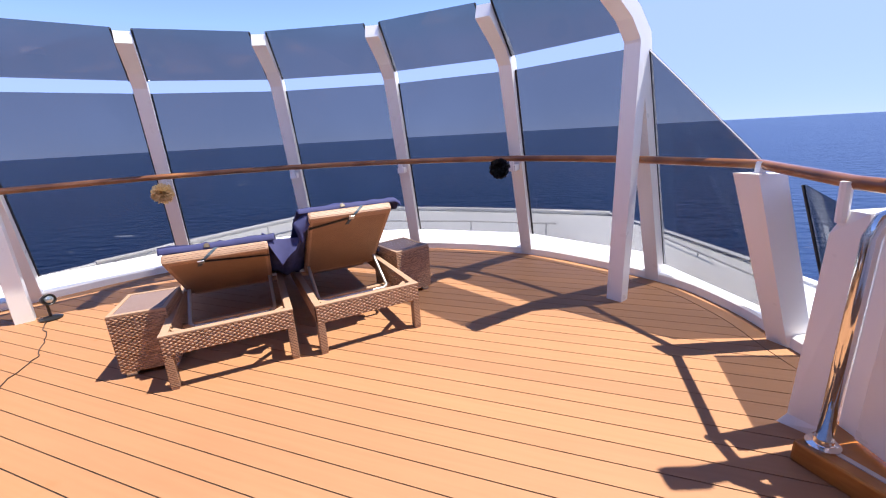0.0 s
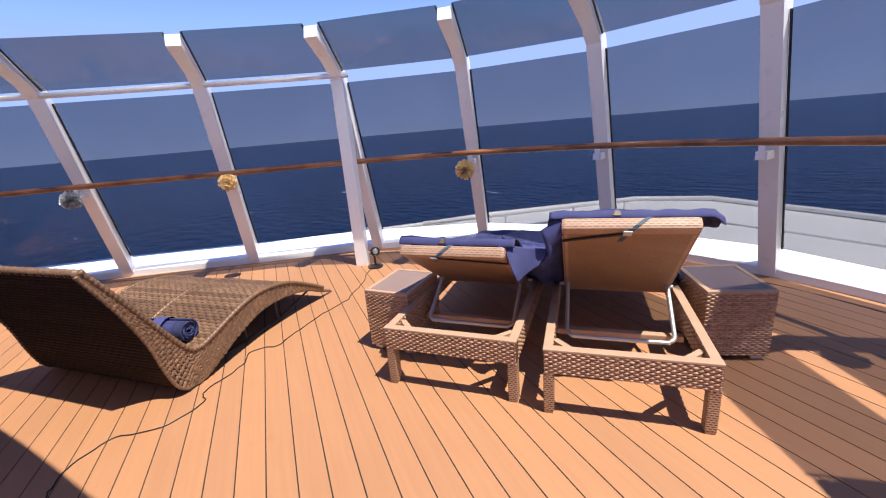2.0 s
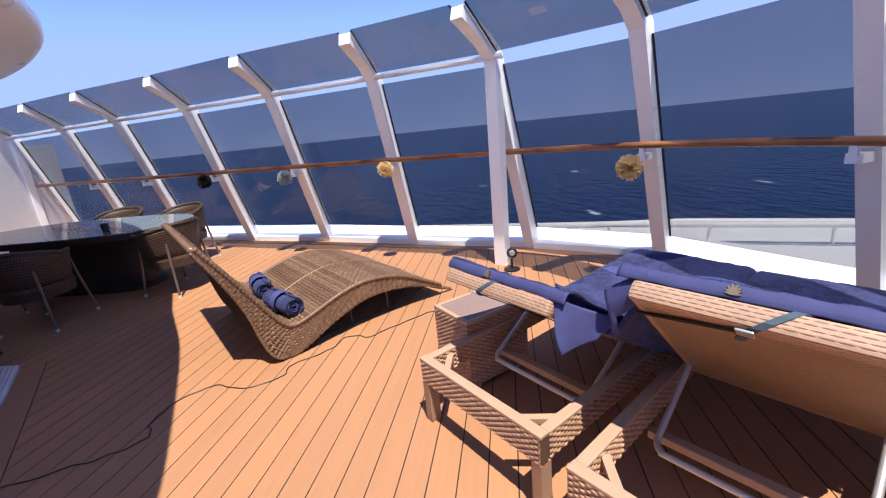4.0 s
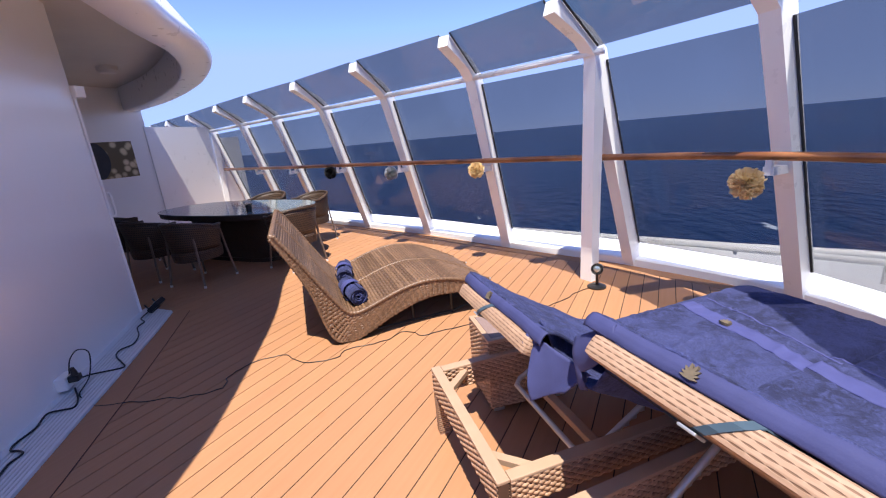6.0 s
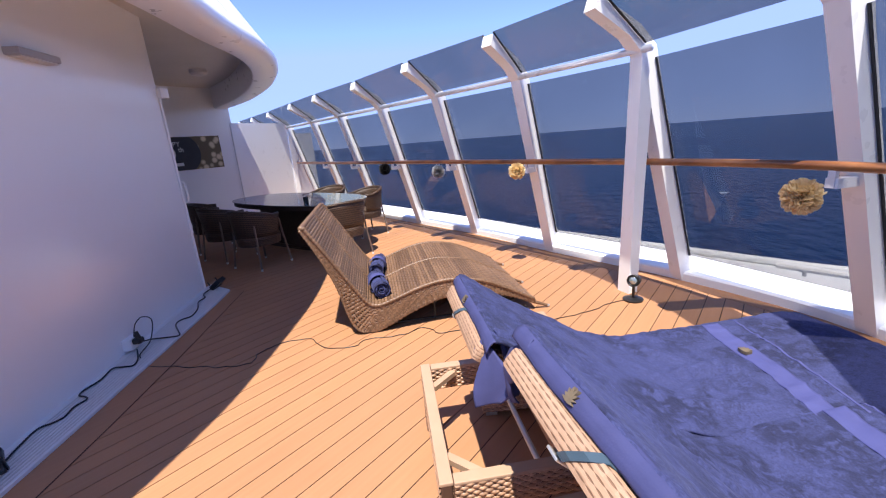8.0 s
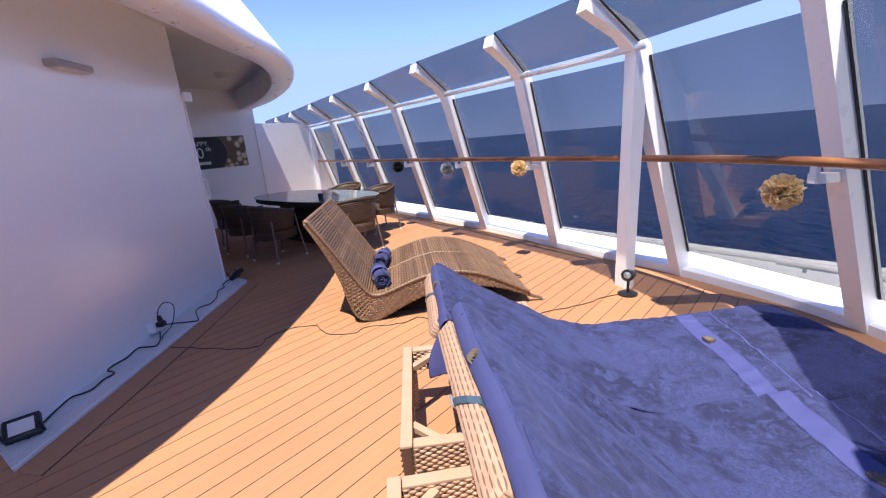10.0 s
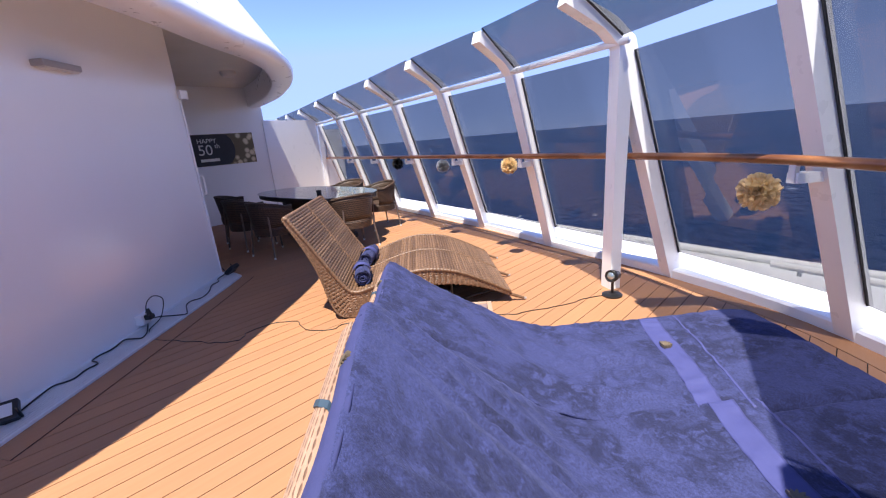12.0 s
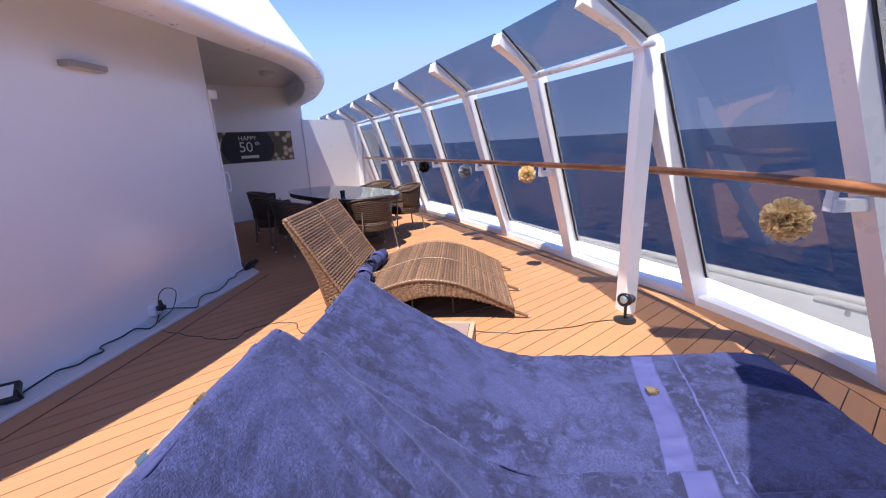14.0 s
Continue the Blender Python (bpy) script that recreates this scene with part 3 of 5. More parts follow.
ea, eb = on_screen(0, 0.16, 0.13), on_screen(0, 1.96, 0.13)
q = [Vector((2.27, 2.50, 0.12)), ea + Vector((0.03, -0.05, 0)), eb + Vector((0.03, -0.05, 0)), Vector((1.98, 2.60, 1.17))]
part("pane", pane_mesh(*q), GLASS, win)
part("gasket", tubem([q[1], q[2]], 0.009, 6), GASKET, win)
part("edge_strip", tubem([q[2], q[3]], 0.006, 6), STEEL, win)
win = thing("glass_screen", None, "low tinted glass bay beside the gate", "windscreen", "windscreen bays", "structure")
q = [Vector((2.12, 1.62, 0.12)), Vector((2.32, 2.26, 0.12)), Vector((2.05, 2.36, 1.05)), Vector((1.80, 1.70, 0.98))]
part("pane", pane_mesh(*q), GLASS, win)
part("gasket", tubem([q[1], q[2]], 0.009, 6), GASKET, win)

gate = thing("gate_post", None, "white steel gate post with flared foot", "post")
b = bmesh.new()
for z0, z1, e0, e1 in ((-0.01, 0.05, 0.07, 0.02), (0.05, 0.95, 0.02, 0.0), (0.95, 1.05, 0.0, -0.05)):
    rows = []
    for z, e in ((z0, e0), (z1, e1)):
        rows.append([b.verts.new((1.620 - e * 0.8, 1.690 + e * 0.3, z)), b.verts.new((1.668, 1.575 - e * 0.2, z)), b.verts.new((1.97, 1.62, z)), b.verts.new((1.94, 1.74 + e, z))])
    for j in range(4):
        b.faces.new((rows[0][j], rows[0][(j + 1) % 4], rows[1][(j + 1) % 4], rows[1][j]))
    b.faces.new(rows[0])
    b.faces.new(rows[1])
part("panel", b, WHITE, gate)
part("rail_stub", tubem([(1.64, 1.67, 1.0), (1.635, 1.675, 1.17)], 0.022, 8), WHITE, gate)
pole = thing("grab_pole", None, "polished chrome grab pole on a round flange", "grab pole")
part("pole", tubem([(1.53, 1.43, 0.10), (1.532, 1.433, 0.75), (1.535, 1.437, 1.0), (1.555, 1.43, 1.07), (1.62, 1.40, 1.11), (1.9, 1.30, 1.12)], 0.028, 14), CHROME, pole, smooth=True)
part("flange", lathe(bmesh.new(), [(0.06, 0.0), (0.06, 0.012), (0.036, 0.02), (0.034, 0.04)], 20, (1.53, 1.43, 0.10)), CHROME, pole)
gp = thing("gate_leaf", None, "white steel gate leaf beside the chrome pole", "gate")
part("panel", boxm(1.66, 1.70, 0.45, 1.44, 0.12, 1.02, bevel=0.01), WHITE, gp)
part("pillar", boxm(1.70, 1.79, 1.46, 1.55, 0.0, 2.02, bevel=0.012), WHITE, gp)
stp = thing("wooden_step", None, "varnished orange teak step with steel edging", "step")
STEP_M = pose(1.44, 1.47, 0, 0, 0, -70)
part("tread", boxm(0, 0.9, 0, 0.6, 0.0, 0.10, bevel=0.012, m=STEP_M), STEPWOOD, stp)
# unseen block on the pillar, added to cast the blob of shadow on the deck
part("shadow_block", boxm(1.665, 1.825, 1.445, 1.565, 2.02, 2.12, bevel=0.02), WHITE, gp)
part("edging", boxm(0.02, 0.88, 0.06, 0.085, 0.097, 0.104, m=STEP_M), STEEL, stp)

# ---------- superstructure wall, plinth, canopy ----------
WALLLINE = [(-0.78, 0.11), (-1.20, -0.09), (-1.65, -0.30), (-2.22, -0.57), (-2.75, -0.83), (-3.38, -1.16)]
wl = spline([(p[0], p[1], 0) for p in WALLLINE], 5)
b = bmesh.new()
poly = [(p.x, p.y) for p in wl] + [(-3.30, -1.34), (-3.0, -3.2), (-3.1, -5.4), (-3.25, -5.4), (2.6, -5.4), (2.6, -1.25), (-0.72, -1.25)]
slab(b, poly, 0.0, 2.86)
tagged(part("wall_south", b, WALL), "smooth white painted curved superstructure wall", "wall", kind="structure")
b = bmesh.new()
inner = [(p.x, p.y) for p in wl]
outer = [(-0.72, 0.42), (-1.30, 0.168), (-1.70, -0.012), (-2.19, -0.228), (-2.95, -0.575), (-3.39, -0.794)]
slab(b, outer + [(-3.50, -1.19), (-3.39, -1.165)] + inner[::-1], 0.0, 0.022)
pl = part("plinth", b, GRATE)
tagged(pl, "pale grey grooved plinth strip along the wall foot", "plinth", kind="structure")
for k in range(9):
    w = (k + 1) / 11
    a = [Vector((o[0], o[1], 0.024)).lerp(Vector((*inner[min(j * 5, len(inner) - 1)], 0.024)), w) for j, o in enumerate(outer)]
    part("groove", sweep(bmesh.new(), a[:6], [(-0.004, -0.001), (0.004, -0.001), (0.004, 0.0015), (-0.004, 0.0015)]), STEEL, pl)

BACK = ((-3.0, -5.46), (-7.46, -4.25))
b = bmesh.new()
slab(b, [BACK[0], BACK[1], (-7.52, -4.45), (-3.05, -5.66)], 0.0, 2.86)
tagged(part("wall_west", b, WALL), "white painted rear wall under the canopy", "wall", kind="structure")
b = bmesh.new()
slab(b, [(-7.44, -4.25), (-9.00, -4.06), (-9.01, -4.10), (-7.47, -4.31)], 0.0, 2.16)
tagged(part("partition", b, WHITE), "white steel partition panel closing the deck", "partition", kind="structure")
b = bmesh.new()
slab(b, [(-9.10, -4.02), (-9.60, -3.76), (-9.62, -3.80), (-9.12, -4.06)], 0.0, 1.9)
tagged(part("partition", b, WHITE), "white steel partition behind the strut", "partition", kind="structure")
tagged(part("wall_seam", tubem([(-7.40, -4.235, 0.0), (-7.40, -4.235, 2.16)], 0.008, 6), STEEL), "grey joint strip between wall and partition", "trim", kind="structure")

CAN = spline([(2.9, -0.9, 0), (2.5, -0.1, 0), (1.8, 0.66, 0), (1.0, 1.03, 0), (0.2, 1.14, 0), (-0.5, 1.07, 0), (-1.1, 0.92, 0), (-2.23, 0.55, 0), (-3.13, 0.15, 0), (-3.88, -0.15, 0), (-4.57, -0.58, 0), (-5.30, -1.22, 0), (-5.95, -1.94, 0), (-6.75, -3.0, 0), (-7.50, -4.30, 0)], 5)


def offset_line(line, o):
    out = []
    for k, p in enumerate(line):
        d = (line[min(k + 1, len(line) - 1)] - line[max(k - 1, 0)]).normalized()
        out.append(p + Vector((-d.y, d.x, 0)) * o)
    return out


CZ = 2.45
b = bmesh.new()
prof = [(-0.31, 2.86), (-0.31, CZ + 0.02), (-0.29, CZ), (-0.06, CZ), (-0.01, CZ + 0.015), (0.015, CZ + 0.05), (0.02, CZ + 0.09), (-0.02, CZ + 0.15), (-0.55, CZ + 0.95), (-1.1, CZ + 1.5)]
rows = []
for o, z in prof:
    rows.append([b.verts.new((p.x, p.y, z)) for p in offset_line(CAN, -o)])
for r0, r1 in zip(rows, rows[1:]):
    for k in range(len(r0) - 1):
        b.faces.new((r0[k], r0[k + 1], r1[k + 1], r1[k]))
for f in b.faces:
    f.smooth = True
tagged(part("canopy", b, WHITE), "white curved roof canopy with a rounded lip", "canopy", kind="structure")
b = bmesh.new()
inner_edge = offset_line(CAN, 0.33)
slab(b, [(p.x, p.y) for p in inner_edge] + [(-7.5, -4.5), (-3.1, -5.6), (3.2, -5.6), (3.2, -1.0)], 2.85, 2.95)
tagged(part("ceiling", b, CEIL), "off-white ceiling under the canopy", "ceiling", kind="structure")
b = bmesh.new()
slab(b, [(p.x, p.y) for p in offset_line(CAN, 1.05)] + [(-7.5, -4.6), (-3.1, -5.7), (3.4, -5.7), (3.4, -1.1)], 3.9, 4.0)
tagged(part("roof", b, WHITE), "white canopy roof", "roof", kind="structure")

# ---------- deck ----------
b = bmesh.new()
slab(b, [(3.0, -6.0)] + [(p.x + 0.0, p.y + 0.0) for p in EDGE] + [(-10.9, -6.0)], -0.08, -0.004)
floor = tagged(part("floor", b, CAULK), "orange-tan synthetic teak deck with black caulked seams", "deck", kind="structure")
ANG = radians(-20.5)
PD, PN = Vector((math.cos(ANG), math.sin(ANG))), Vector((-math.sin(ANG), math.cos(ANG)))
PLANK, SEAM = 0.1304, 0.006
margin = offset_line(EDGE, 0.155)
region = [Vector((p.x, p.y)) for p in margin] + [Vector((-10.6, -5.9)), Vector((2.1, -5.9))]


def crossings(c):
    out = []
    for k in range(len(region)):
        a, e = region[k], region[(k + 1) % len(region)]
        va, ve = a.dot(PN) - c, e.dot(PN) - c
        if (va < 0) != (ve < 0):
            w = va / (va - ve)
            out.append((a + (e - a) * w).dot(PD))
    return sorted(out)


lo = min(p.dot(PN) for p in region)
hi = max(p.dot(PN) for p in region)
c = 0.588 + PLANK * math.floor((lo - 0.588) / PLANK)
while c < hi:
    a, e = crossings(c + SEAM / 2), crossings(c + PLANK - SEAM / 2)
    if len(a) == len(e):
        for k in range(0, len(a), 2):
            b = bmesh.new()
            c0, c1 = c + SEAM / 2, c + PLANK - SEAM / 2
            quad = [PD * a[k] + PN * c0, PD * a[k + 1] + PN * c0, PD * e[k + 1] + PN * c1, PD * e[k] + PN * c1]
            slab(b, [(p.x, p.y) for p in quad], -0.012, 0.0)
            part("plank", b, DECK, floor)
    c += PLANK
for k in range(0, len(EDGE) - 1, 6):
    seg = EDGE[k:k + 7]
    ins = margin[k:k + 7]
    if len(seg) < 2:
        continue
    b = bmesh.new()
    poly = [(p.x, p.y) for p in seg] + [(q.x + (p.x - q.x) * 0.05, q.y + (p.y - q.y) * 0.05) for p, q in zip(seg[::-1], ins[::-1])]
    slab(b, poly, -0.012, 0.0)
    part("margin_plank", b, DECK, floor)

# border plank along the wall plinth, with its caulked seam
BORDER = [(-0.75, 0.60), (-1.35, 0.345), (-2.01, 0.050), (-2.72, -0.285), (-3.42, -0.625)]
b = bmesh.new()
slab(b, BORDER + [(-3.44, -0.775), (-2.95, -0.572), (-2.19, -0.225), (-1.70, -0.009), (-1.30, 0.171), (-0.72, 0.423)], -0.008, 0.004)
part("border_plank", b, DECK, floor)
b = bmesh.new()
sweep(b, [(x, y, 0.003) for x, y in BORDER], [(-0.0016, -0.003), (0.0016, -0.003), (0.0016, 0.0015), (-0.0016, 0.0015)])
part("border_seam", b, TANGAP, floor)

# ---------- sun loungers ----------


def catenary_strip(bm, p0, p1, w, t):
    sweep(bm, [p0, (Vector(p0) + Vector(p1)) / 2, p1], [(-w, -t), (w, -t), (w, t), (-w, t)])
    return bm


def lounger(m, back_s, back_z, strap_x, label):
    """Local: x across, y from the head end to the foot, z up. The backrest hinges at y 0.87."""
    ob = thing("sun_lounger", m, label, "sun lounger", "pair of sun loungers")
    hw, L = 0.385, 2.08
    for sx in (-1, 1):
        x0, x1 = sorted((sx * hw, sx * (hw - 0.045)))
        part("side_rail", boxm(x0 + 0.003, x1 - 0.003, 0.045, L - 0.045, 0.240, 0.360, bevel=0.006), TANGAP, ob)
        b = bmesh.new()
        for x, o in ((x0 + 0.003, -1), (x1 - 0.003, 1)):
            woven_face(b, (x, 0.05, 0.242), (0, L - 0.10, 0), (0, 0, 0.112), (o, 0, 0))
        part("rail_weave", b, TANSTRANDS, ob, uv="keep")
        part("rail_cap", boxm(x0 - 0.001, x1 + 0.001, 0.05, L - 0.05, 0.352, 0.3655, bevel=0.004), TANPLAIN, ob)
        for y0 in (0.0, L - 0.06):
            lx0, lx1 = sorted((sx * hw, sx * (hw - 0.052)))
            leg = part("leg", boxm(lx0, lx1, y0, y0 + 0.06, 0.012, 0.24, bevel=0.006), TANW, ob)
            part("glide", boxm(lx0 + 0.004, lx1 - 0.004, y0 + 0.004, y0 + 0.056, 0.0, 0.014), TANPLAIN, leg)
        # corner braces of plain strip
        part("corner_brace", catenary_strip(bmesh.new(), (sx * (hw - 0.05), 0.16, 0.33), (sx * (hw - 0.16), 0.045, 0.33), 0.016, 0.012), TANPLAIN, ob)
    part("head_rail", boxm(-hw, hw, 0.003, 0.043, 0.232, 0.362, bevel=0.006), TANGAP, ob)
    b = bmesh.new()
    for y, o in ((0.003, -1), (0.043, 1)):
        woven_face(b, (-hw + 0.004, y, 0.234), (2 * hw - 0.008, 0, 0), (0, 0, 0.122), (0, o, 0))
    part("rail_weave", b, TANSTRANDS, ob, uv="keep")
    part("foot_rail", boxm(-hw, hw, L - 0.046, L, 0.225, 0.366, bevel=0.008), TANW, ob)
    part("rail_cap", boxm(-hw - 0.001, hw + 0.001, -0.001, 0.047, 0.356, 0.370, bevel=0.004), TANPLAIN, ob)
    part("seat_panel", boxm(-hw + 0.05, hw - 0.05, 0.88, L - 0.05, 0.345, 0.376, bevel=0.008), TANFINE, ob)
    for y in (0.52, 1.3):
        part("cross_bar", boxm(-hw + 0.045, hw - 0.045, y - 0.022, y + 0.022, 0.19, 0.225, bevel=0.006), TANPLAIN, ob)
    # tilted backrest: woven sheet in a thick woven border
    p0, p1 = Vector((0, 0.87, 0.385)), Vector((0, back_s, back_z))
    d = (p1 - p0)
    ln = d.length
    d.normalize()
    n = Vector((0, -d.z, d.y))
    if n.z < 0:
        n = -n
    bmx = Matrix(((1, 0, 0, p0.x), (0, d.y, n.y, p0.y), (0, d.z, n.z, p0.z), (0, 0, 0, 1)))
    back = new("backrest", mesh_of("backrest", boxm(-0.300, 0.300, 0.02, ln - 0.01, -0.056, 0.0, bevel=0.004), TANFINE))
    back.parent, back.matrix_local = ob, bmx
    for x0, x1, y0, y1 in ((-0.307, -0.262, 0.03, ln - 0.03), (0.262, 0.307, 0.03, ln - 0.03), (-0.307, 0.307, ln - 0.05, ln + 0.022), (-0.307, 0.307, 0.0, 0.04)):
        part("border", boxm(x0, x1, y0, y1, -0.057, 0.006, bevel=0.018), TANEDGE, back)
    part("hinge_bar", tubem([(-0.34, 0, -0.012), (0.34, 0, -0.012)], 0.014, 8), STEEL, back)
    # strap round the back of the backrest, with a buckle
    side = -1 if strap_x > 0 else 1
    strap = part("strap", catenary_strip(bmesh.new(), (side * 0.305, ln - 0.10, -0.062), (strap_x - 0.03, ln - 0.015, -0.064), 0.010, 0.002), BLACK, back, "dark elastic strap with metal buckle")
    b = bmesh.new()
    for k, (x, y, z) in enumerate(((-0.06, ln - 0.10, -0.064), (-0.03, ln - 0.01, -0.064), (-0.01, ln + 0.017, -0.058), (0.01, ln + 0.026, -0.040), (0.04, ln + 0.026, -0.012), (0.06, ln + 0.014, 0.010), (0.09, ln - 0.02, 0.010), (0.13, ln - 0.06, 0.010))):
        row = [b.verts.new((strap_x + x - 0.012, y, z)), b.verts.new((strap_x + x + 0.012, y, z))]
        if k:
            b.faces.new((last[0], last[1], row[1], row[0]))
        last = row
    tail = part("strap_tail", b, STRAP, back, "petrol blue strap wrapped over the border")
    tail.modifiers.new("thickness", "SOLIDIFY").thickness = 0.003
    part("buckle", boxm(strap_x - 0.055, strap_x - 0.015, ln - 0.03, ln + 0.012, -0.071, -0.064, bevel=0.003), STEEL, strap)
    # bent support bar with teeth
    a0 = p0 + d * 0.13 - n * 0.03
    pts = []
    for sx in (-1, 1):
        leg = [Vector((sx * 0.283, a0.y, a0.z)), Vector((sx * 0.283, 0.50, 0.275)), Vector((sx * 0.278, 0.44, 0.245)), Vector((sx * 0.25, 0.41, 0.235)), Vector((sx * 0.21, 0.405, 0.233))]
        pts = pts + (leg if sx < 0 else leg[::-1])
    part("support_bar", tubem(spline(pts, 5), 0.0125, 10), STEEL, ob, "bare aluminium support bar", smooth=True)
    for sx in (-1, 1):
        part("pivot", boxm(sx * 0.283 - 0.014, sx * 0.283 + 0.014, a0.y - 0.02, a0.y + 0.02, a0.z - 0.012, a0.z + 0.03, bevel=0.004), BLACK, ob)
        b = bmesh.new()
        for k in range(4):
            w = 0.25 + 0.15 * k
            c0 = Vector((sx * 0.283, a0.y, a0.z)).lerp(Vector((sx * 0.283, 0.50, 0.275)), w)
            add_box(b, c0.x - 0.003, c0.x + 0.003, c0.y - 0.008, c0.y + 0.012, c0.z - 0.03, c0.z)
        part("ratchet", b, STEEL, ob)
    return ob


L1 = pose(-1.414, 2.346, 0, 0, 0, 25.7)
L2 = pose(-0.586, 2.720, 0, 0, 0, 28.5)
lounger(L1, 0.195, 0.805, -0.06, "tan woven resin sun lounger with backrest half raised")
lounger(L2, 0.262, 0.950, 0.03, "tan woven resin sun lounger with backrest steeply raised")


def cloth(name, m, rowsfn, nu, nv, material, parent, thick=0.012, seed=0.0, amp=0.007, fold=0.012, folds=()):
    """A cloth sheet: rowsfn(u, v) gives the resting shape; wrinkles and long folds (from, to, height, width) are laid on it."""
    bm = bmesh.new()
    grid = []
    for i in range(nu + 1):
        row = []
        for j in range(nv + 1):
            p = Vector(rowsfn(i / nu, j / nv))
            w = noise.noise(p * 2.6 + Vector((seed, 0, 0))) * fold
            warp = Vector((noise.noise(p * 3.0 + Vector((seed, 9, 0))), noise.noise(p * 3.0 + Vector((4, seed, 0))), 0)) * 0.35
            r1 = 1 - abs(noise.noise((p + warp) * 5.5 + Vector((seed, 2, 0)))) * 2.2
            r2 = 1 - abs(noise.noise((p + warp) * 11.0 + Vector((0, seed, 7)))) * 2.4
            w += amp * (max(0.0, r1) ** 2 * 1.1 + max(0.0, r2) ** 2 * 0.5)
            for (ax, ay), (cx, cy), hgt, wid in folds:
                dx, dy = cx - ax, cy - ay
                q = max(0.0, min(1.0, ((p.x - ax) * dx + (p.y - ay) * dy) / (dx * dx + dy * dy)))
                dist = math.hypot(p.x - ax - q * dx, p.y - ay - q * dy)
                w += hgt * math.exp(-(dist / wid) ** 2) * math.sin(math.pi * (0.15 + 0.75 * q))
            p.z += w
            row.append(bm.verts.new(p))
        grid.append(row)
    for i in range(nu):
        for j in range(nv):
            f = bm.faces.new((grid[i][j], grid[i + 1][j], grid[i + 1][j + 1], grid[i][j + 1]))
            f.smooth = True
    ob = part(name, bm, material, parent, smooth=True)
    if m is not None:
        ob.matrix_local = m
    md = ob.modifiers.new("thickness", "SOLIDIFY")
    md.thickness, md.offset = thick, 0.0
    return ob


def along(path, u):
    """The point at the share u of a polyline of (y, z)."""
    ds = [math.hypot(b[0] - a[0], b[1] - a[1]) for a, b in zip(path, path[1:])]
    s = u * sum(ds)
    for (a, b), dd in zip(zip(path, path[1:]), ds):
        if s <= dd or dd == ds[-1] and (a, b) == (path[-2], path[-1]):
            w = min(1.0, s / dd)
            return (a[0] + (b[0] - a[0]) * w, a[1] + (b[1] - a[1]) * w)
        s -= dd
    return path[-1]


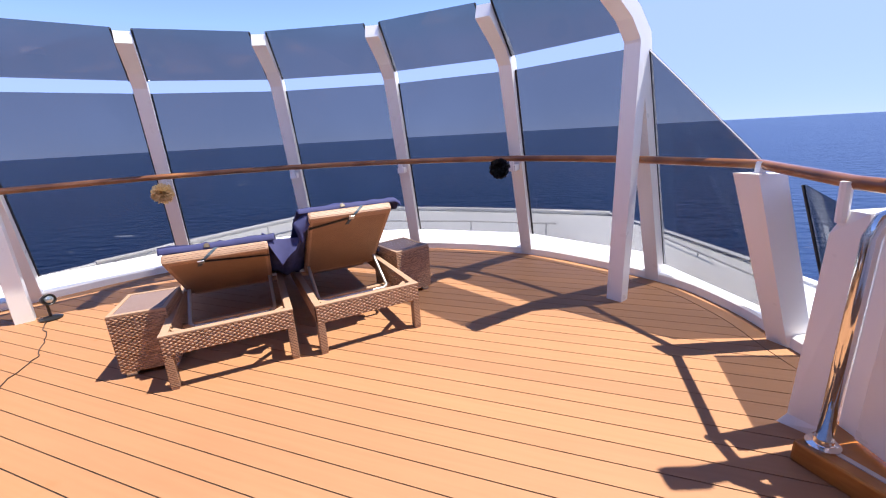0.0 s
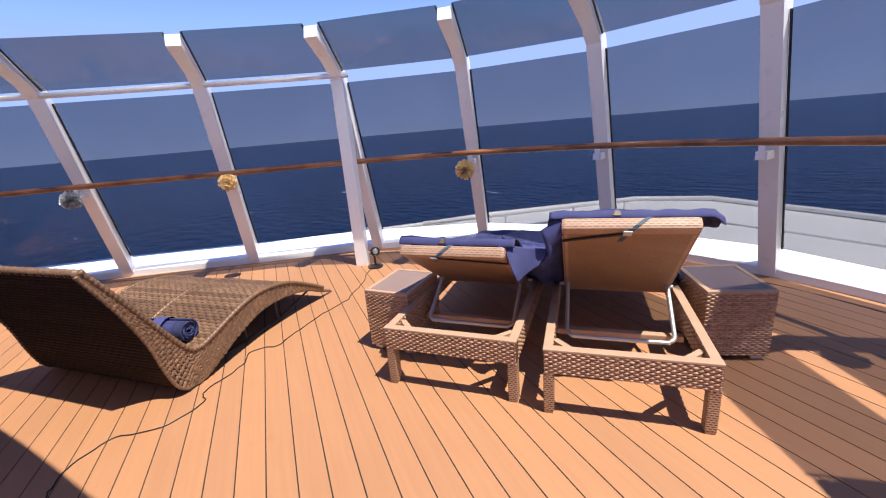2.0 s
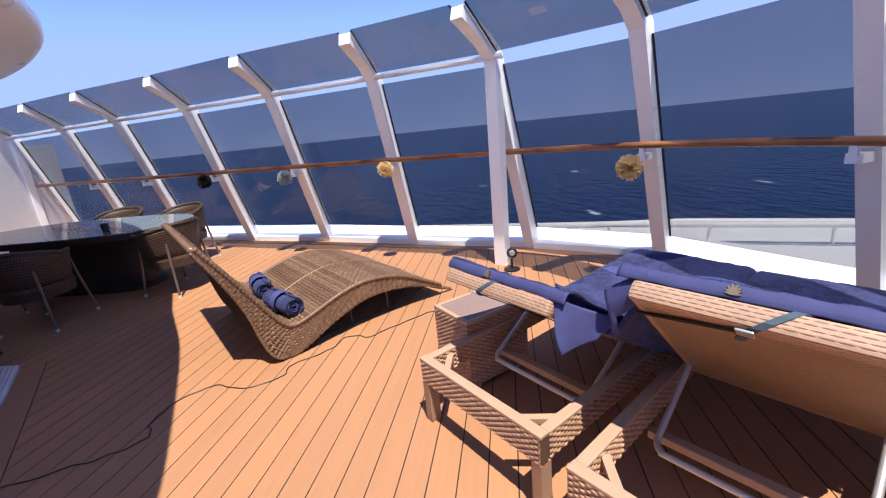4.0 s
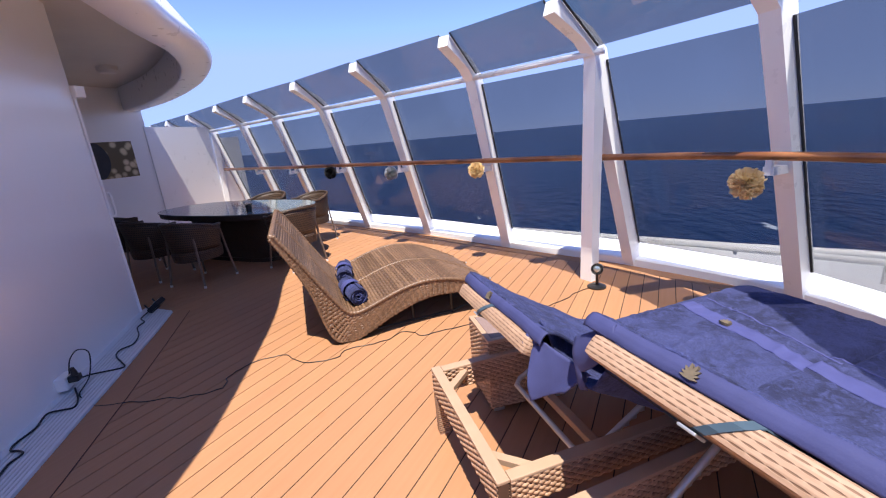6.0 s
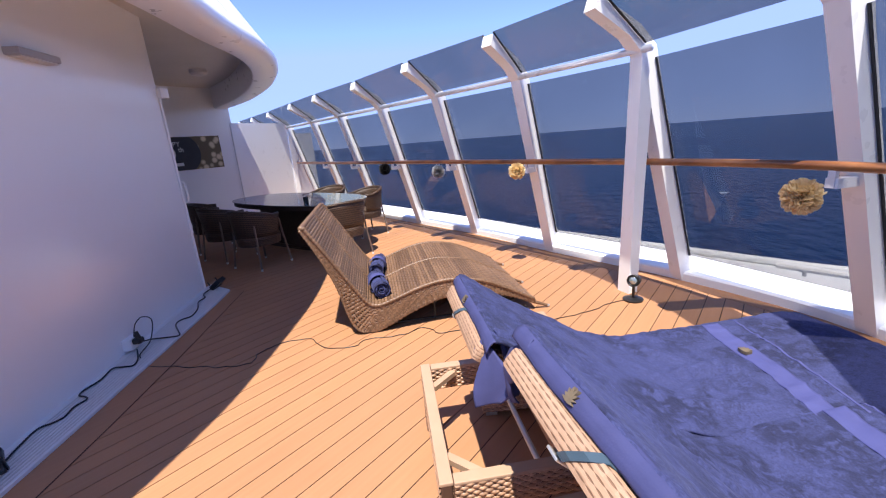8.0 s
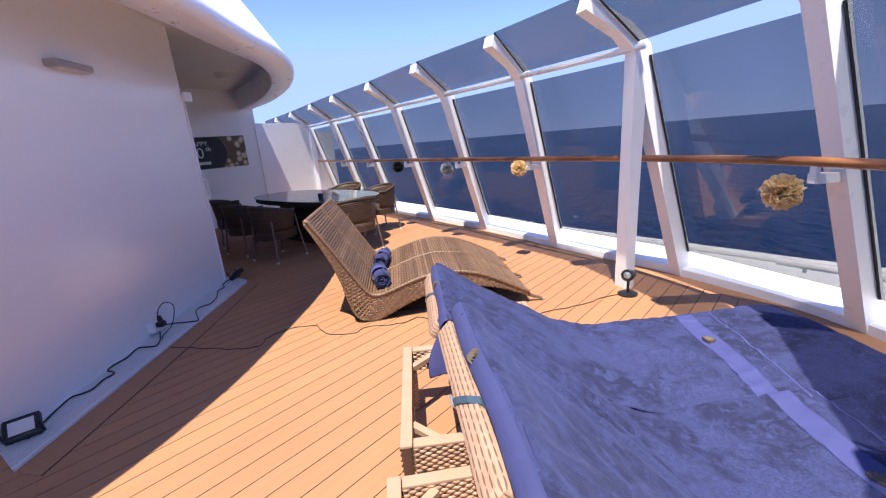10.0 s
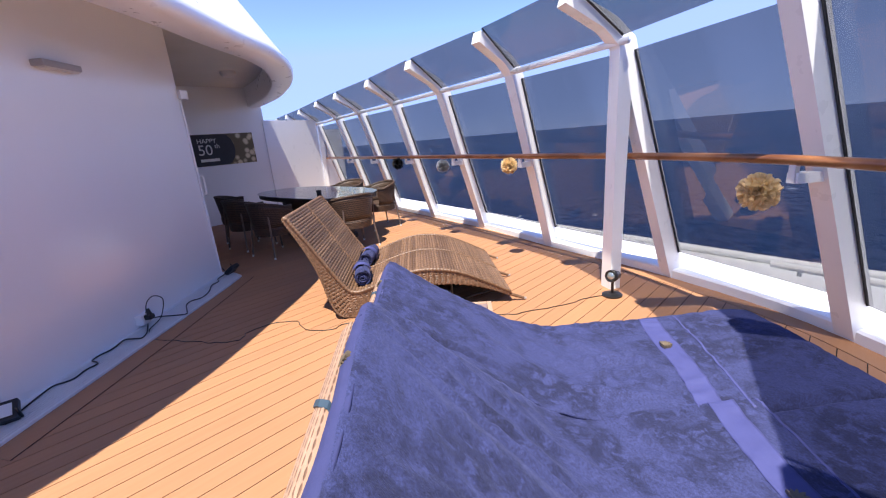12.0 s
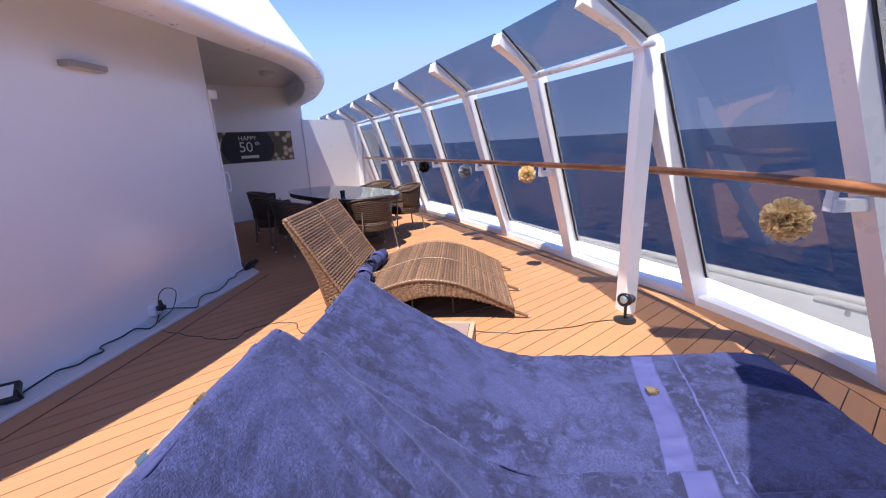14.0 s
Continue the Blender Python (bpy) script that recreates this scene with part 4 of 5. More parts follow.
def towel(m, back_s, back_z, xl, xr, outer, band_y, seed, label, folds):
    """outer: -1 or 1, the side on which the edge hangs down."""
    ob = thing("beach_towel", m, label, "towel", "towels on the loungers")
    p0, p1 = Vector((0.87, 0.385)), Vector((back_s, back_z))
    d = (p1 - p0)
    ln = d.length
    d.normalize()
    nn = Vector((d.y, -d.x))

    def at(l, h):
        q = p0 + d * l + nn * h
        return (q.x, q.y)

    path = [at(ln - 0.002, 0.046), at(ln - 0.03, 0.052)] + [at(ln - 0.10 - (ln - 0.20) * k / 6, 0.047 - 0.004 * math.sin(math.pi * k / 6)) for k in range(7)]
    path += [(0.94, 0.436), (1.03, 0.412), (1.2, 0.404), (band_y + 0.15, 0.402)]

    def drop(x, k):
        return max(0.0, x * outer - 0.36) * k + max(0.0, -x * outer - 0.44) * 1.0

    def inner_edges(u):
        """The side towards the other lounger draws in to the backrest's width at its top."""
        k = 0.085 * max(0.0, 1.0 - u / 0.5)
        tuck = 0.085 * max(0.0, min(1.0, (u - 0.05) / 0.1)) * max(0.0, min(1.0, (0.55 - u) / 0.1))
        return (xl + (k if outer > 0 else 0.0), xr - (k if outer < 0 else tuck))

    def shape(u, v):
        y, z = along(path, u)
        a, c = inner_edges(u)
        x = a + (c - a) * v
        y -= 0.19 * x * max(0.0, u - 0.6) / 0.4
        return (x, y, z - drop(x, 1.1))

    cloth("cloth", None, shape, 110, 60, TOWEL, ob, seed=seed, folds=folds)

    # woven hem laid over the top edge of the backrest
    hem = [at(ln + 0.006, 0.006), at(ln + 0.010, 0.018), at(ln + 0.009, 0.034), at(ln + 0.003, 0.047), at(ln - 0.010, 0.053)]

    def hem_shape(u, v):
        y, z = along(hem, u)
        a, c = inner_edges(0.0)
        x = a + (c - a) * v
        return (x, y + 0.004 * math.sin(x * 11), z - drop(x, 0.9))

    cloth("hem", None, hem_shape, 12, 50, HEM, ob, thick=0.005, seed=seed, amp=0.003, fold=0.004)

    def band_shape(u, v):
        x = xl + (xr - xl) * v
        return (x, band_y - 0.05 + 0.10 * u - 0.19 * x + 0.006 * math.sin(9.0 * x), 0.4105 - drop(x, 1.1))

    cloth("band", None, band_shape, 10, 60, BAND, ob, thick=0.004, seed=seed, folds=folds)

    def end_shape(u, v):
        x = xl + (xr - xl) * v
        return (x, band_y + 0.141 + 0.009 * u - 0.19 * x, 0.408 - drop(x, 1.1))

    cloth("end_seam", None, end_shape, 3, 60, BAND, ob, thick=0.006, seed=seed, folds=folds)

    def crest(c, t, nrm, size):
        """Embroidered flower: one flat star of pointed petals."""
        b = bmesh.new()
        t, nrm = Vector(t).normalized(), Vector(nrm).normalized()
        s = t.cross(nrm)
        c0 = Vector(c)
        base = c0 - t * size * 0.45
        ring = []
        for k in range(29):
            ang = math.radians(-98 + 7 * k)
            r = size * (1.0 + 0.5 * math.cos(ang) ** 2) * (1.12 if k % 4 == 0 else 0.92 if k % 2 else 0.62)
            ring.append(base + (t * math.cos(ang) + s * math.sin(ang)) * r)
        ring += [base + s * size * 0.4 - t * size * 0.35, base - s * size * 0.4 - t * size * 0.35]
        f = [b.verts.new(v + nrm * 0.008) for v in ring]
        g = [b.verts.new(v - nrm * 0.006) for v in ring]
        b.faces.new(f)
        b.faces.new(g[::-1])
        for j in range(len(ring)):
            q = (j + 1) % len(ring)
            b.faces.new((f[j], f[q], g[q], g[j]))
        part("crest", b, GOLDTHREAD, ob, "embroidered dull gold flower crest")

    hy, hz = at(ln + 0.013, 0.030)
    crest((-0.05, hy, hz), (0, nn.x, nn.y), (0, d.x, d.y), 0.017)
    crest((-0.02, band_y - 0.01, 0.422), (0, 1, 0), (0, 0, 1), 0.024)
    return ob


towel(L1, 0.195, 0.805, -0.32, 0.44, -1, 1.515, 3.1, "navy blue velour beach towel draped over the lower lounger", (((0.05, 0.55), (0.30, 1.05), 0.020, 0.05), ((-0.15, 0.80), (0.22, 1.12), 0.014, 0.04), ((0.10, 0.95), (0.02, 1.40), 0.026, 0.022), ((0.2, 1.0), (0.12, 1.38), 0.020, 0.018), ((-0.1, 1.28), (0.3, 1.34), 0.020, 0.020), ((0.26, 0.98), (0.34, 1.30), 0.024, 0.020), ((-0.02, 1.08), (0.24, 1.16), 0.018, 0.016), ((0.05, 1.20), (0.18, 1.44), 0.020, 0.016), ((-0.20, 1.02), (0.04, 1.24), 0.020, 0.024)))
towel(L2, 0.262, 0.950, -0.45, 0.40, 1, 1.435, 8.4, "navy blue velour beach towel draped over the steeper lounger", (((-0.40, 0.36), (-0.14, 0.98), 0.036, 0.026), ((-0.27, 0.36), (0.00, 0.98), 0.032, 0.019), ((-0.19, 0.38), (0.09, 0.99), 0.028, 0.016), ((-0.10, 0.42), (0.20, 0.99), 0.018, 0.045), ((-0.36, 1.02), (-0.2, 0.90), 0.016, 0.03)))


def foot_towel(m, seed, xl, xr):
    ob = thing("beach_towel", m, "navy blue towel spread over the foot of the lounger", "towel", "towels on the loungers")
    path = [(1.40, 0.378), (1.8, 0.388), (2.08, 0.390), (2.17, 0.376), (2.215, 0.33), (2.225, 0.24)]

    def shape(u, v):
        y, z = along(path, u)
        x = xl + (xr - xl) * v
        return (x, y, z - max(0.0, abs(x) - 0.375) * 1.5)

    cloth("cloth", None, shape, 34, 40, TOWEL, ob, seed=seed, amp=0.006, fold=0.008)


foot_towel(L1, 1.7, -0.38, 0.44)
foot_towel(L2, 5.2, -0.43, 0.41)

# cloth slung between the two backrests, with a corner that hangs down
TIP = (-1.140, 2.639, 0.640)
sling = thing("slung_towel", None, "navy towel end slung in folds between both backrests", "towel", "towels on the loungers")


def sling_shape(u, v):
    a = (L1 @ Vector((0.28, 0.235 + 0.62 * u, 0.85 - 0.42 * u)))
    c = (L2 @ Vector((-0.30, 0.36 + 0.52 * u, 0.865 - 0.475 * u)))
    p = a.lerp(c, v)
    sag = math.sin(math.pi * v) * (0.11 * (1 - u) + 0.055)
    p.z += 0.012 - sag + 0.018 * math.sin(v * 17 + u * 3) * (1 - 0.5 * u)
    return p


cloth("cloth", None, sling_shape, 26, 26, TOWEL, sling, seed=2.2)


def flap_shape(u, v):
    """The hem end that runs off the lower backrest and hangs down to a point."""
    a = L1 @ Vector((0.265, 0.200, 0.822))
    m = L1 @ Vector((0.34, 0.215, 0.815))
    c = Vector((-1.050, 2.800, 0.790))
    top = a.lerp(m, v * 2) if v < 0.5 else m.lerp(c, v * 2 - 1)
    low = L1 @ Vector((0.275, 0.182, 0.800))
    if v < 0.45:
        end = low.lerp(L1 @ Vector((0.315, 0.178, 0.775)), v / 0.45)
    elif v < 0.7:
        end = (L1 @ Vector((0.315, 0.178, 0.775))).lerp(Vector(TIP), (v - 0.45) / 0.25)
    else:
        end = Vector(TIP).lerp(Vector((-1.075, 2.735, 0.715)), (v - 0.7) / 0.3)
    fold = Vector((0.35, -0.6, 0)) * 0.022 * math.sin(v * 13.0) * u
    return top.lerp(end, u) + fold


cloth("hanging_corner", None, flap_shape, 18, 40, HEM, sling, thick=0.008, seed=4.5, amp=0.004, fold=0.004)


def curl_shape(u, v):
    """The hem that curls from the steeper backrest's corner down into the hollow."""
    a = L2 @ Vector((-0.27, 0.285, 0.992))
    m = Vector((-1.075, 2.765, 0.895))
    c = Vector((-1.050, 2.790, 0.770))
    top = a.lerp(m, v * 2) if v < 0.5 else m.lerp(c, v * 2 - 1)
    drop = Vector((0.055, 0.005, -0.075)) * math.sin(math.pi * (0.12 + 0.80 * v))
    return top + drop * u + Vector((0.25, -0.45, 0)) * 0.05 * math.sin(math.pi * u) * (0.4 + 0.6 * v)


cloth("curled_hem", None, curl_shape, 14, 24, HEM, sling, thick=0.006, seed=6.1, amp=0.003, fold=0.004)


# ---------- wicker side tables ----------
def side_table(m, label, w=0.335, dpt=0.44):
    ob = thing("side_table", m, label, "side table", "wicker side tables")
    part("body", boxm(-w / 2 + 0.003, w / 2 - 0.003, -dpt / 2 + 0.003, dpt / 2 - 0.003, 0.03, 0.428, bevel=0.008), TANGAP, ob)
    for x, y, ax, ay, ox, oy in ((-w / 2, -dpt / 2, w, 0, 0, -1), (-w / 2, dpt / 2, w, 0, 0, 1), (-w / 2, -dpt / 2, 0, dpt, -1, 0), (w / 2, -dpt / 2, 0, dpt, 1, 0)):
        b = bmesh.new()
        woven_face(b, (x - ox * 0.003, y - oy * 0.003, 0.034), (ax, ay, 0), (0, 0, 0.392), (ox, oy, 0), 0.0215, 0.0122)
        part("side_weave", b, TANSTRANDS, ob, uv="keep")
    part("top", boxm(-w / 2 + 0.03, w / 2 - 0.03, -dpt / 2 + 0.03, dpt / 2 - 0.03, 0.431, 0.440, bevel=0.002), TABLETOP, ob, "mauve-brown glass inlay")
    for x0, x1, y0, y1 in ((-w / 2, w / 2, -dpt / 2, -dpt / 2 + 0.028), (-w / 2, w / 2, dpt / 2 - 0.028, dpt / 2), (-w / 2, -w / 2 + 0.028, -dpt / 2 + 0.028, dpt / 2 - 0.028), (w / 2 - 0.028, w / 2, -dpt / 2 + 0.028, dpt / 2 - 0.028)):
        part("rim", boxm(x0, x1, y0, y1, 0.425, 0.443, bevel=0.004), TANPLAIN, ob)
    for sx in (-1, 1):
        for sy in (-1, 1):
            part("foot", boxm(sx * (w / 2 - 0.05) - 0.03, sx * (w / 2 - 0.05) + 0.03, sy * (dpt / 2 - 0.05) - 0.03, sy * (dpt / 2 - 0.05) + 0.03, 0.0, 0.032), STEEL, ob)
    return ob


side_table(pose(-2.120, 2.610, 0, 0, 0, 21.5), "square tan wicker side table beside the lower lounger")
side_table(pose(-0.475, 3.795, 0, 0, 0, 38.0), "square tan wicker side table beside the steeper lounger", 0.36, 0.44)

# ---------- double wave chaise ----------
CH = Matrix(((0.883, -0.464, 0, -2.52), (0.469, 0.886, 0, 1.00), (0, 0, 1, 0), (0, 0, 0, 1)))
# local x: 0 at the near side, minus to the far side; y from the head to the foot
CHW = 1.31
upper = spline([(0.0, 0.0, 0.925), (0.0, 0.14, 0.70), (0.0, 0.28, 0.46), (0.0, 0.40, 0.275), (0.0, 0.48, 0.235), (0.0, 0.60, 0.262), (0.0, 0.85, 0.345), (0.0, 1.08, 0.375), (0.0, 1.35, 0.33), (0.0, 1.60, 0.215), (0.0, 1.80, 0.105)], 4)
lower = spline([(0.0, -0.025, 0.905), (0.0, 0.10, 0.655), (0.0, 0.19, 0.42), (0.0, 0.24, 0.20), (0.0, 0.295, 0.06), (0.0, 0.39, 0.012), (0.0, 0.52, 0.035), (0.0, 0.80, 0.16), (0.0, 1.08, 0.235), (0.0, 1.45, 0.20), (0.0, 1.79, 0.075)], 4)
chaise = thing("wave_chaise", CH, "wide brown wicker double wave chaise on the deck", "chaise longue")


def evenly(line, step):
    """Points at even steps along a line, with the share of the line's index at each."""
    out, need, done = [], 0.0, 0.0
    for k in range(len(line) - 1):
        a, c = line[k], line[k + 1]
        ln = (c - a).length
        while need <= done + ln:
            w = (need - done) / ln
            out.append((a.lerp(c, w), k + w, (c - a).normalized()))
            need += step
        done += ln
    return out


def line_at(line, k):
    i = min(int(k), len(line) - 2)
    return line[i].lerp(line[i + 1], k - i)


def chaise_sheet(line, drop):
    bm = bmesh.new()
    rows = [[bm.verts.new((x, p.y, p.z - drop)) for p in line] for x in (-0.008, -CHW + 0.008)]
    for j in range(len(line) - 1):
        bm.faces.new((rows[0][j], rows[1][j], rows[1][j + 1], rows[0][j + 1])).smooth = True
    return bm


part("seat_backing", chaise_sheet(upper, 0.006), WEAVEGAP, chaise)
part("under_backing", chaise_sheet(lower, -0.006), WEAVEGAP, chaise)
for x0, x1 in ((-0.012, -CHW / 2 + 0.012), (-CHW / 2 - 0.012, -CHW + 0.012)):
    bm = bmesh.new()
    for k, (p, i, d) in enumerate(evenly(upper, 0.0265)):
        o = Vector((0, -d.z, d.y))
        pts = [Vector((x0 + (x1 - x0) * q / 40, p.y, p.z)) for q in range(41)]
        strand(bm, pts, [o] * 41, 0.0128, 0.0050, math.pi * (k % 2), 0.034)
    part("seat_weave", bm, STRANDS, chaise, "cross-ribbed brown wicker", uv="keep")
# underside weave, its shade put into the strand colour
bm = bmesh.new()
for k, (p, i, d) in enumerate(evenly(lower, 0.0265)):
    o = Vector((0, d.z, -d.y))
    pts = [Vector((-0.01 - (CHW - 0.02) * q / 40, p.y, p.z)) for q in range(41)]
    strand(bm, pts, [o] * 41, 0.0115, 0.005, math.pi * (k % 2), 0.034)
part("under_weave", bm, SHADEDSTRANDS, chaise, uv="keep")
for x, sg in ((0.0, 1.0), (-CHW, -1.0)):
    bm = bmesh.new()
    u0 = [bm.verts.new((x - sg * 0.006, p.y, p.z)) for p in upper]
    l0 = [bm.verts.new((x - sg * 0.006, p.y, p.z)) for p in lower]
    for j in range(len(upper) - 1):
        bm.faces.new((u0[j], l0[j], l0[j + 1], u0[j + 1]))
    part("side_backing", bm, WEAVEGAP, chaise)
    bm = bmesh.new()
    o = Vector((sg, 0, 0))
    for k, (p, i, d) in enumerate(evenly(upper, 0.0265)):
        e = line_at(lower, i)
        a = Vector((x, p.y, p.z))
        c = Vector((x, e.y, e.z))
        n = max(6, int((c - a).length / 0.011))
        strand(bm, [a.lerp(c, q / n) for q in range(n + 1)], [o] * (n + 1), 0.0125, 0.0045, math.pi * (k % 2), 0.026)
    for w in (0.1, 0.2, 0.3, 0.4, 0.5, 0.6, 0.7, 0.8, 0.9):
        rowpts = [Vector((x, 0, 0)) + (q[0].lerp(line_at(lower, q[1]), w)) for q in evenly(upper, 0.0133)]
        strand(bm, rowpts, [o] * len(rowpts), 0.0065, 0.0040, math.pi * round(w * 10), 0.0265)
    part("side_weave", bm, STRANDS, chaise, uv="keep")


def braid(name, line, x, r):
    pts = [Vector((x, q[0].y, q[0].z)) for q in evenly(line, 0.010)]
    part(name, tubem(pts, [r * (1.0 + 0.22 * math.sin(k * 2.1)) for k in range(len(pts))], 8), STRANDS, chaise, "thick braided wicker edge", smooth=True)


for x in (0.0, -CHW):
    braid("edge_braid", upper, x, 0.0155)
    braid("edge_braid", lower[:20], x, 0.011)
braid("centre_braid", upper, -CHW / 2, 0.0145)
for name, line_end in (("head_edge", 0), ("foot_edge", -1)):
    a, c = upper[line_end], lower[line_end]
    m = (a + c) / 2
    pts = [Vector((-CHW * q / 130, m.y, m.z)) for q in range(131)]
    part(name, tubem(pts, [0.021 * (1.0 + 0.16 * math.sin(q * 2.1)) for q in range(131)], 8), STRANDS, chaise, "thick braided wicker edge", smooth=True)
for x in (-0.02, -CHW / 2, -CHW + 0.02):
    part("foot_rod", tubem([(x, 1.70, 0.12), (x, 1.80, 0.07), (x, 1.93, 0.017)], [0.016, 0.016, 0.012], 8), STRANDS, chaise, "wicker-wrapped foot rod")
    part("rod_cap", tubem([(x, 1.925, 0.018), (x, 1.945, 0.012)], 0.0125, 8), STEEL, chaise, "pale metal rod cap")
for x in (-0.12, -CHW / 2, -CHW + 0.12):
    for y in (0.95, 1.30):
        part("stand_leg", tubem([(x, y, 0.0), (x, y, 0.235)], 0.009, 6), BLACK, chaise)
    part("stand_runner", tubem([(x, 0.42, 0.012), (x, 1.30, 0.012), (x, 1.74, 0.10)], 0.009, 6), BLACK, chaise)


def towel_roll(m):
    ob = thing("rolled_towel", m, "tightly rolled navy blue towel lying on the wicker chaise", "towel", "rolled towels")
    b = bmesh.new()
    n = 90
    grid = []
    for k in range(n + 1):
        a = k / n * 4.2 * 2 * math.pi
        r = 0.012 + 0.050 * k / n
        row = []
        for x in (-0.15, -0.145, -0.05, 0.05, 0.145, 0.15):
            row.append(b.verts.new((x + 0.006 * math.sin(a * 1.3), r * math.cos(a), r * math.sin(a) + 0.062)))
        grid.append(row)
    for g0, g1 in zip(grid, grid[1:]):
        for j in range(5):
            f = b.faces.new((g0[j], g0[j + 1], g1[j + 1], g1[j]))
            f.smooth = True
    c = part("cloth", b, TOWEL, ob)
    md = c.modifiers.new("thickness", "SOLIDIFY")
    md.thickness = 0.009
    b = bmesh.new()
    rows = []
    for x in (-0.03, 0.035):
        rows.append([b.verts.new((x, 0.0685 * math.cos(a), 0.062 + 0.0685 * math.sin(a))) for a in [2 * math.pi * k / 28 for k in range(28)]])
    for k in range(28):
        b.faces.new((rows[0][k], rows[0][(k + 1) % 28], rows[1][(k + 1) % 28], rows[1][k]))
    part("band", b, BAND, ob, smooth=True)
    return ob


towel_roll(CH @ pose(-0.30, 0.50, 0.242, 0, 0, 8) @ Matrix.Scale(1.25, 4))
towel_roll(CH @ pose(-0.86, 0.505, 0.242, 0, 0, -6) @ Matrix.Scale(1.25, 4))


# ---------- dining table and armchairs ----------
def wicker_chair(m, mat=None):
    """Local: faces +y."""
    mat = mat or CHAIRW
    ob = thing("wicker_armchair", m, "brown wicker barrel armchair on splayed metal legs at the dining table", "chair", "armchairs round the table")
    bm = bmesh.new()
    uvl = bm.loops.layers.uv.verify()
    n, rows = 28, 5
    grids = []

    def rim_at(k, inset=0.0, w=1.0):
        a = math.radians(155 + 230 * k / n)
        top = 0.70 + 0.08 * max(0.0, -math.sin(a)) ** 0.8
        r = 0.282 + 0.050 * w - inset
        return Vector((r * math.cos(a), r * 0.96 * math.sin(a), 0.43 + (top - 0.43) * w))

    for inset in (0.0, 0.03):
        grids.append([[bm.verts.new(rim_at(k, inset, j / rows)) for j in range(rows + 1)] for k in range(n + 1)])
    for g in grids:
        for k in range(n):
            for j in range(rows):
                f = bm.faces.new((g[k][j], g[k + 1][j], g[k + 1][j + 1], g[k][j + 1]))
                f.smooth = True
                for lp, (x, y) in zip(f.loops, ((k, j), (k + 1, j), (k + 1, j + 1), (k, j + 1))):
                    lp[uvl].uv = (x * 0.043, y * 0.05)
    for k in range(n):
        bm.faces.new((grids[0][k][rows], grids[0][k + 1][rows], grids[1][k + 1][rows], grids[1][k][rows]))
        bm.faces.new((grids[0][k][0], grids[0][k + 1][0], grids[1][k + 1][0], grids[1][k][0]))
    part("shell", bm, mat, ob, uv="keep")
    part("rim_braid", tubem([rim_at(k, 0.015) for k in range(n + 1)], 0.021, 8), mat, ob, smooth=True)
    part("seat", lathe(bmesh.new(), [(0.0, 0.44), (0.21, 0.45), (0.27, 0.44), (0.282, 0.40), (0.272, 0.31), (0.0, 0.31)], 28), mat, ob)
    for sx in (-1, 1):
        for sy in (-1, 1):
            leg = part("leg", tubem([(sx * 0.205, sy * 0.20, 0.62), (sx * 0.222, sy * 0.214, 0.40), (sx * 0.262, sy * 0.252, 0.02)], 0.0125, 8), LEGMETAL, ob, "taupe metal leg")
            part("leg_cap", tubem([(sx * 0.262, sy * 0.252, 0.0), (sx * 0.2615, sy * 0.2515, 0.028)], 0.015, 8), LAMPLENS, leg, "white plastic cap")
    return ob


TC = Vector((-5.52, -1.38))
for px, py, tx, ty in ((-4.86, -0.14, -5.25, -0.85), (-4.36, -1.16, -5.4, -1.0), (-4.62, -1.98, -5.6, -1.8), (-5.06, -2.72, -5.8, -2.1), (-6.14, -0.50, -5.5, -0.9), (-6.58, -1.48, -5.8, -1.6)):
    ang = math.degrees(math.atan2(ty - py, tx - px)) - 90
    wicker_chair(pose(px, py, 0, 0, 0, ang))
tbl = thing("dining_table", pose(TC.x, TC.y, 0, 0, 0, 72.5), "oval glass-topped dark wicker dining table under the canopy edge", "table")


def oval(bm, a, c, z0, z1, p=2.6, n=56):
    poly = []
    for k in range(n):
        t = 2 * math.pi * k / n
        x, y = math.cos(t), math.sin(t)
        poly.append((a * math.copysign(abs(x) ** (2 / p), x), c * math.copysign(abs(y) ** (2 / p), y)))
    return slab(bm, poly, z0, z1)


part("glass_top", oval(bmesh.new(), 1.40, 0.62, 0.725, 0.738), TABLEGLASS, tbl, "reflective greenish glass top")
part("wicker_top", oval(bmesh.new(), 1.38, 0.60, 0.66, 0.722), DARKW, tbl)
part("pedestal", oval(bmesh.new(), 0.86, 0.27, 0.0, 0.665, 3.4), DARKW, tbl)
part("plinth_band", oval(bmesh.new(), 0.90, 0.31, 0.0, 0.05, 3.4), DARKW, tbl)
cup = thing("black_cup", pose(-4.98, -0.78, 0.738), "small black cup standing on the glass table", "cup")
part("body", lathe(bmesh.new(), [(0.034, 0.0), (0.04, 0.09), (0.036, 0.09), (0.031, 0.01)], 18), BLACK, cup)


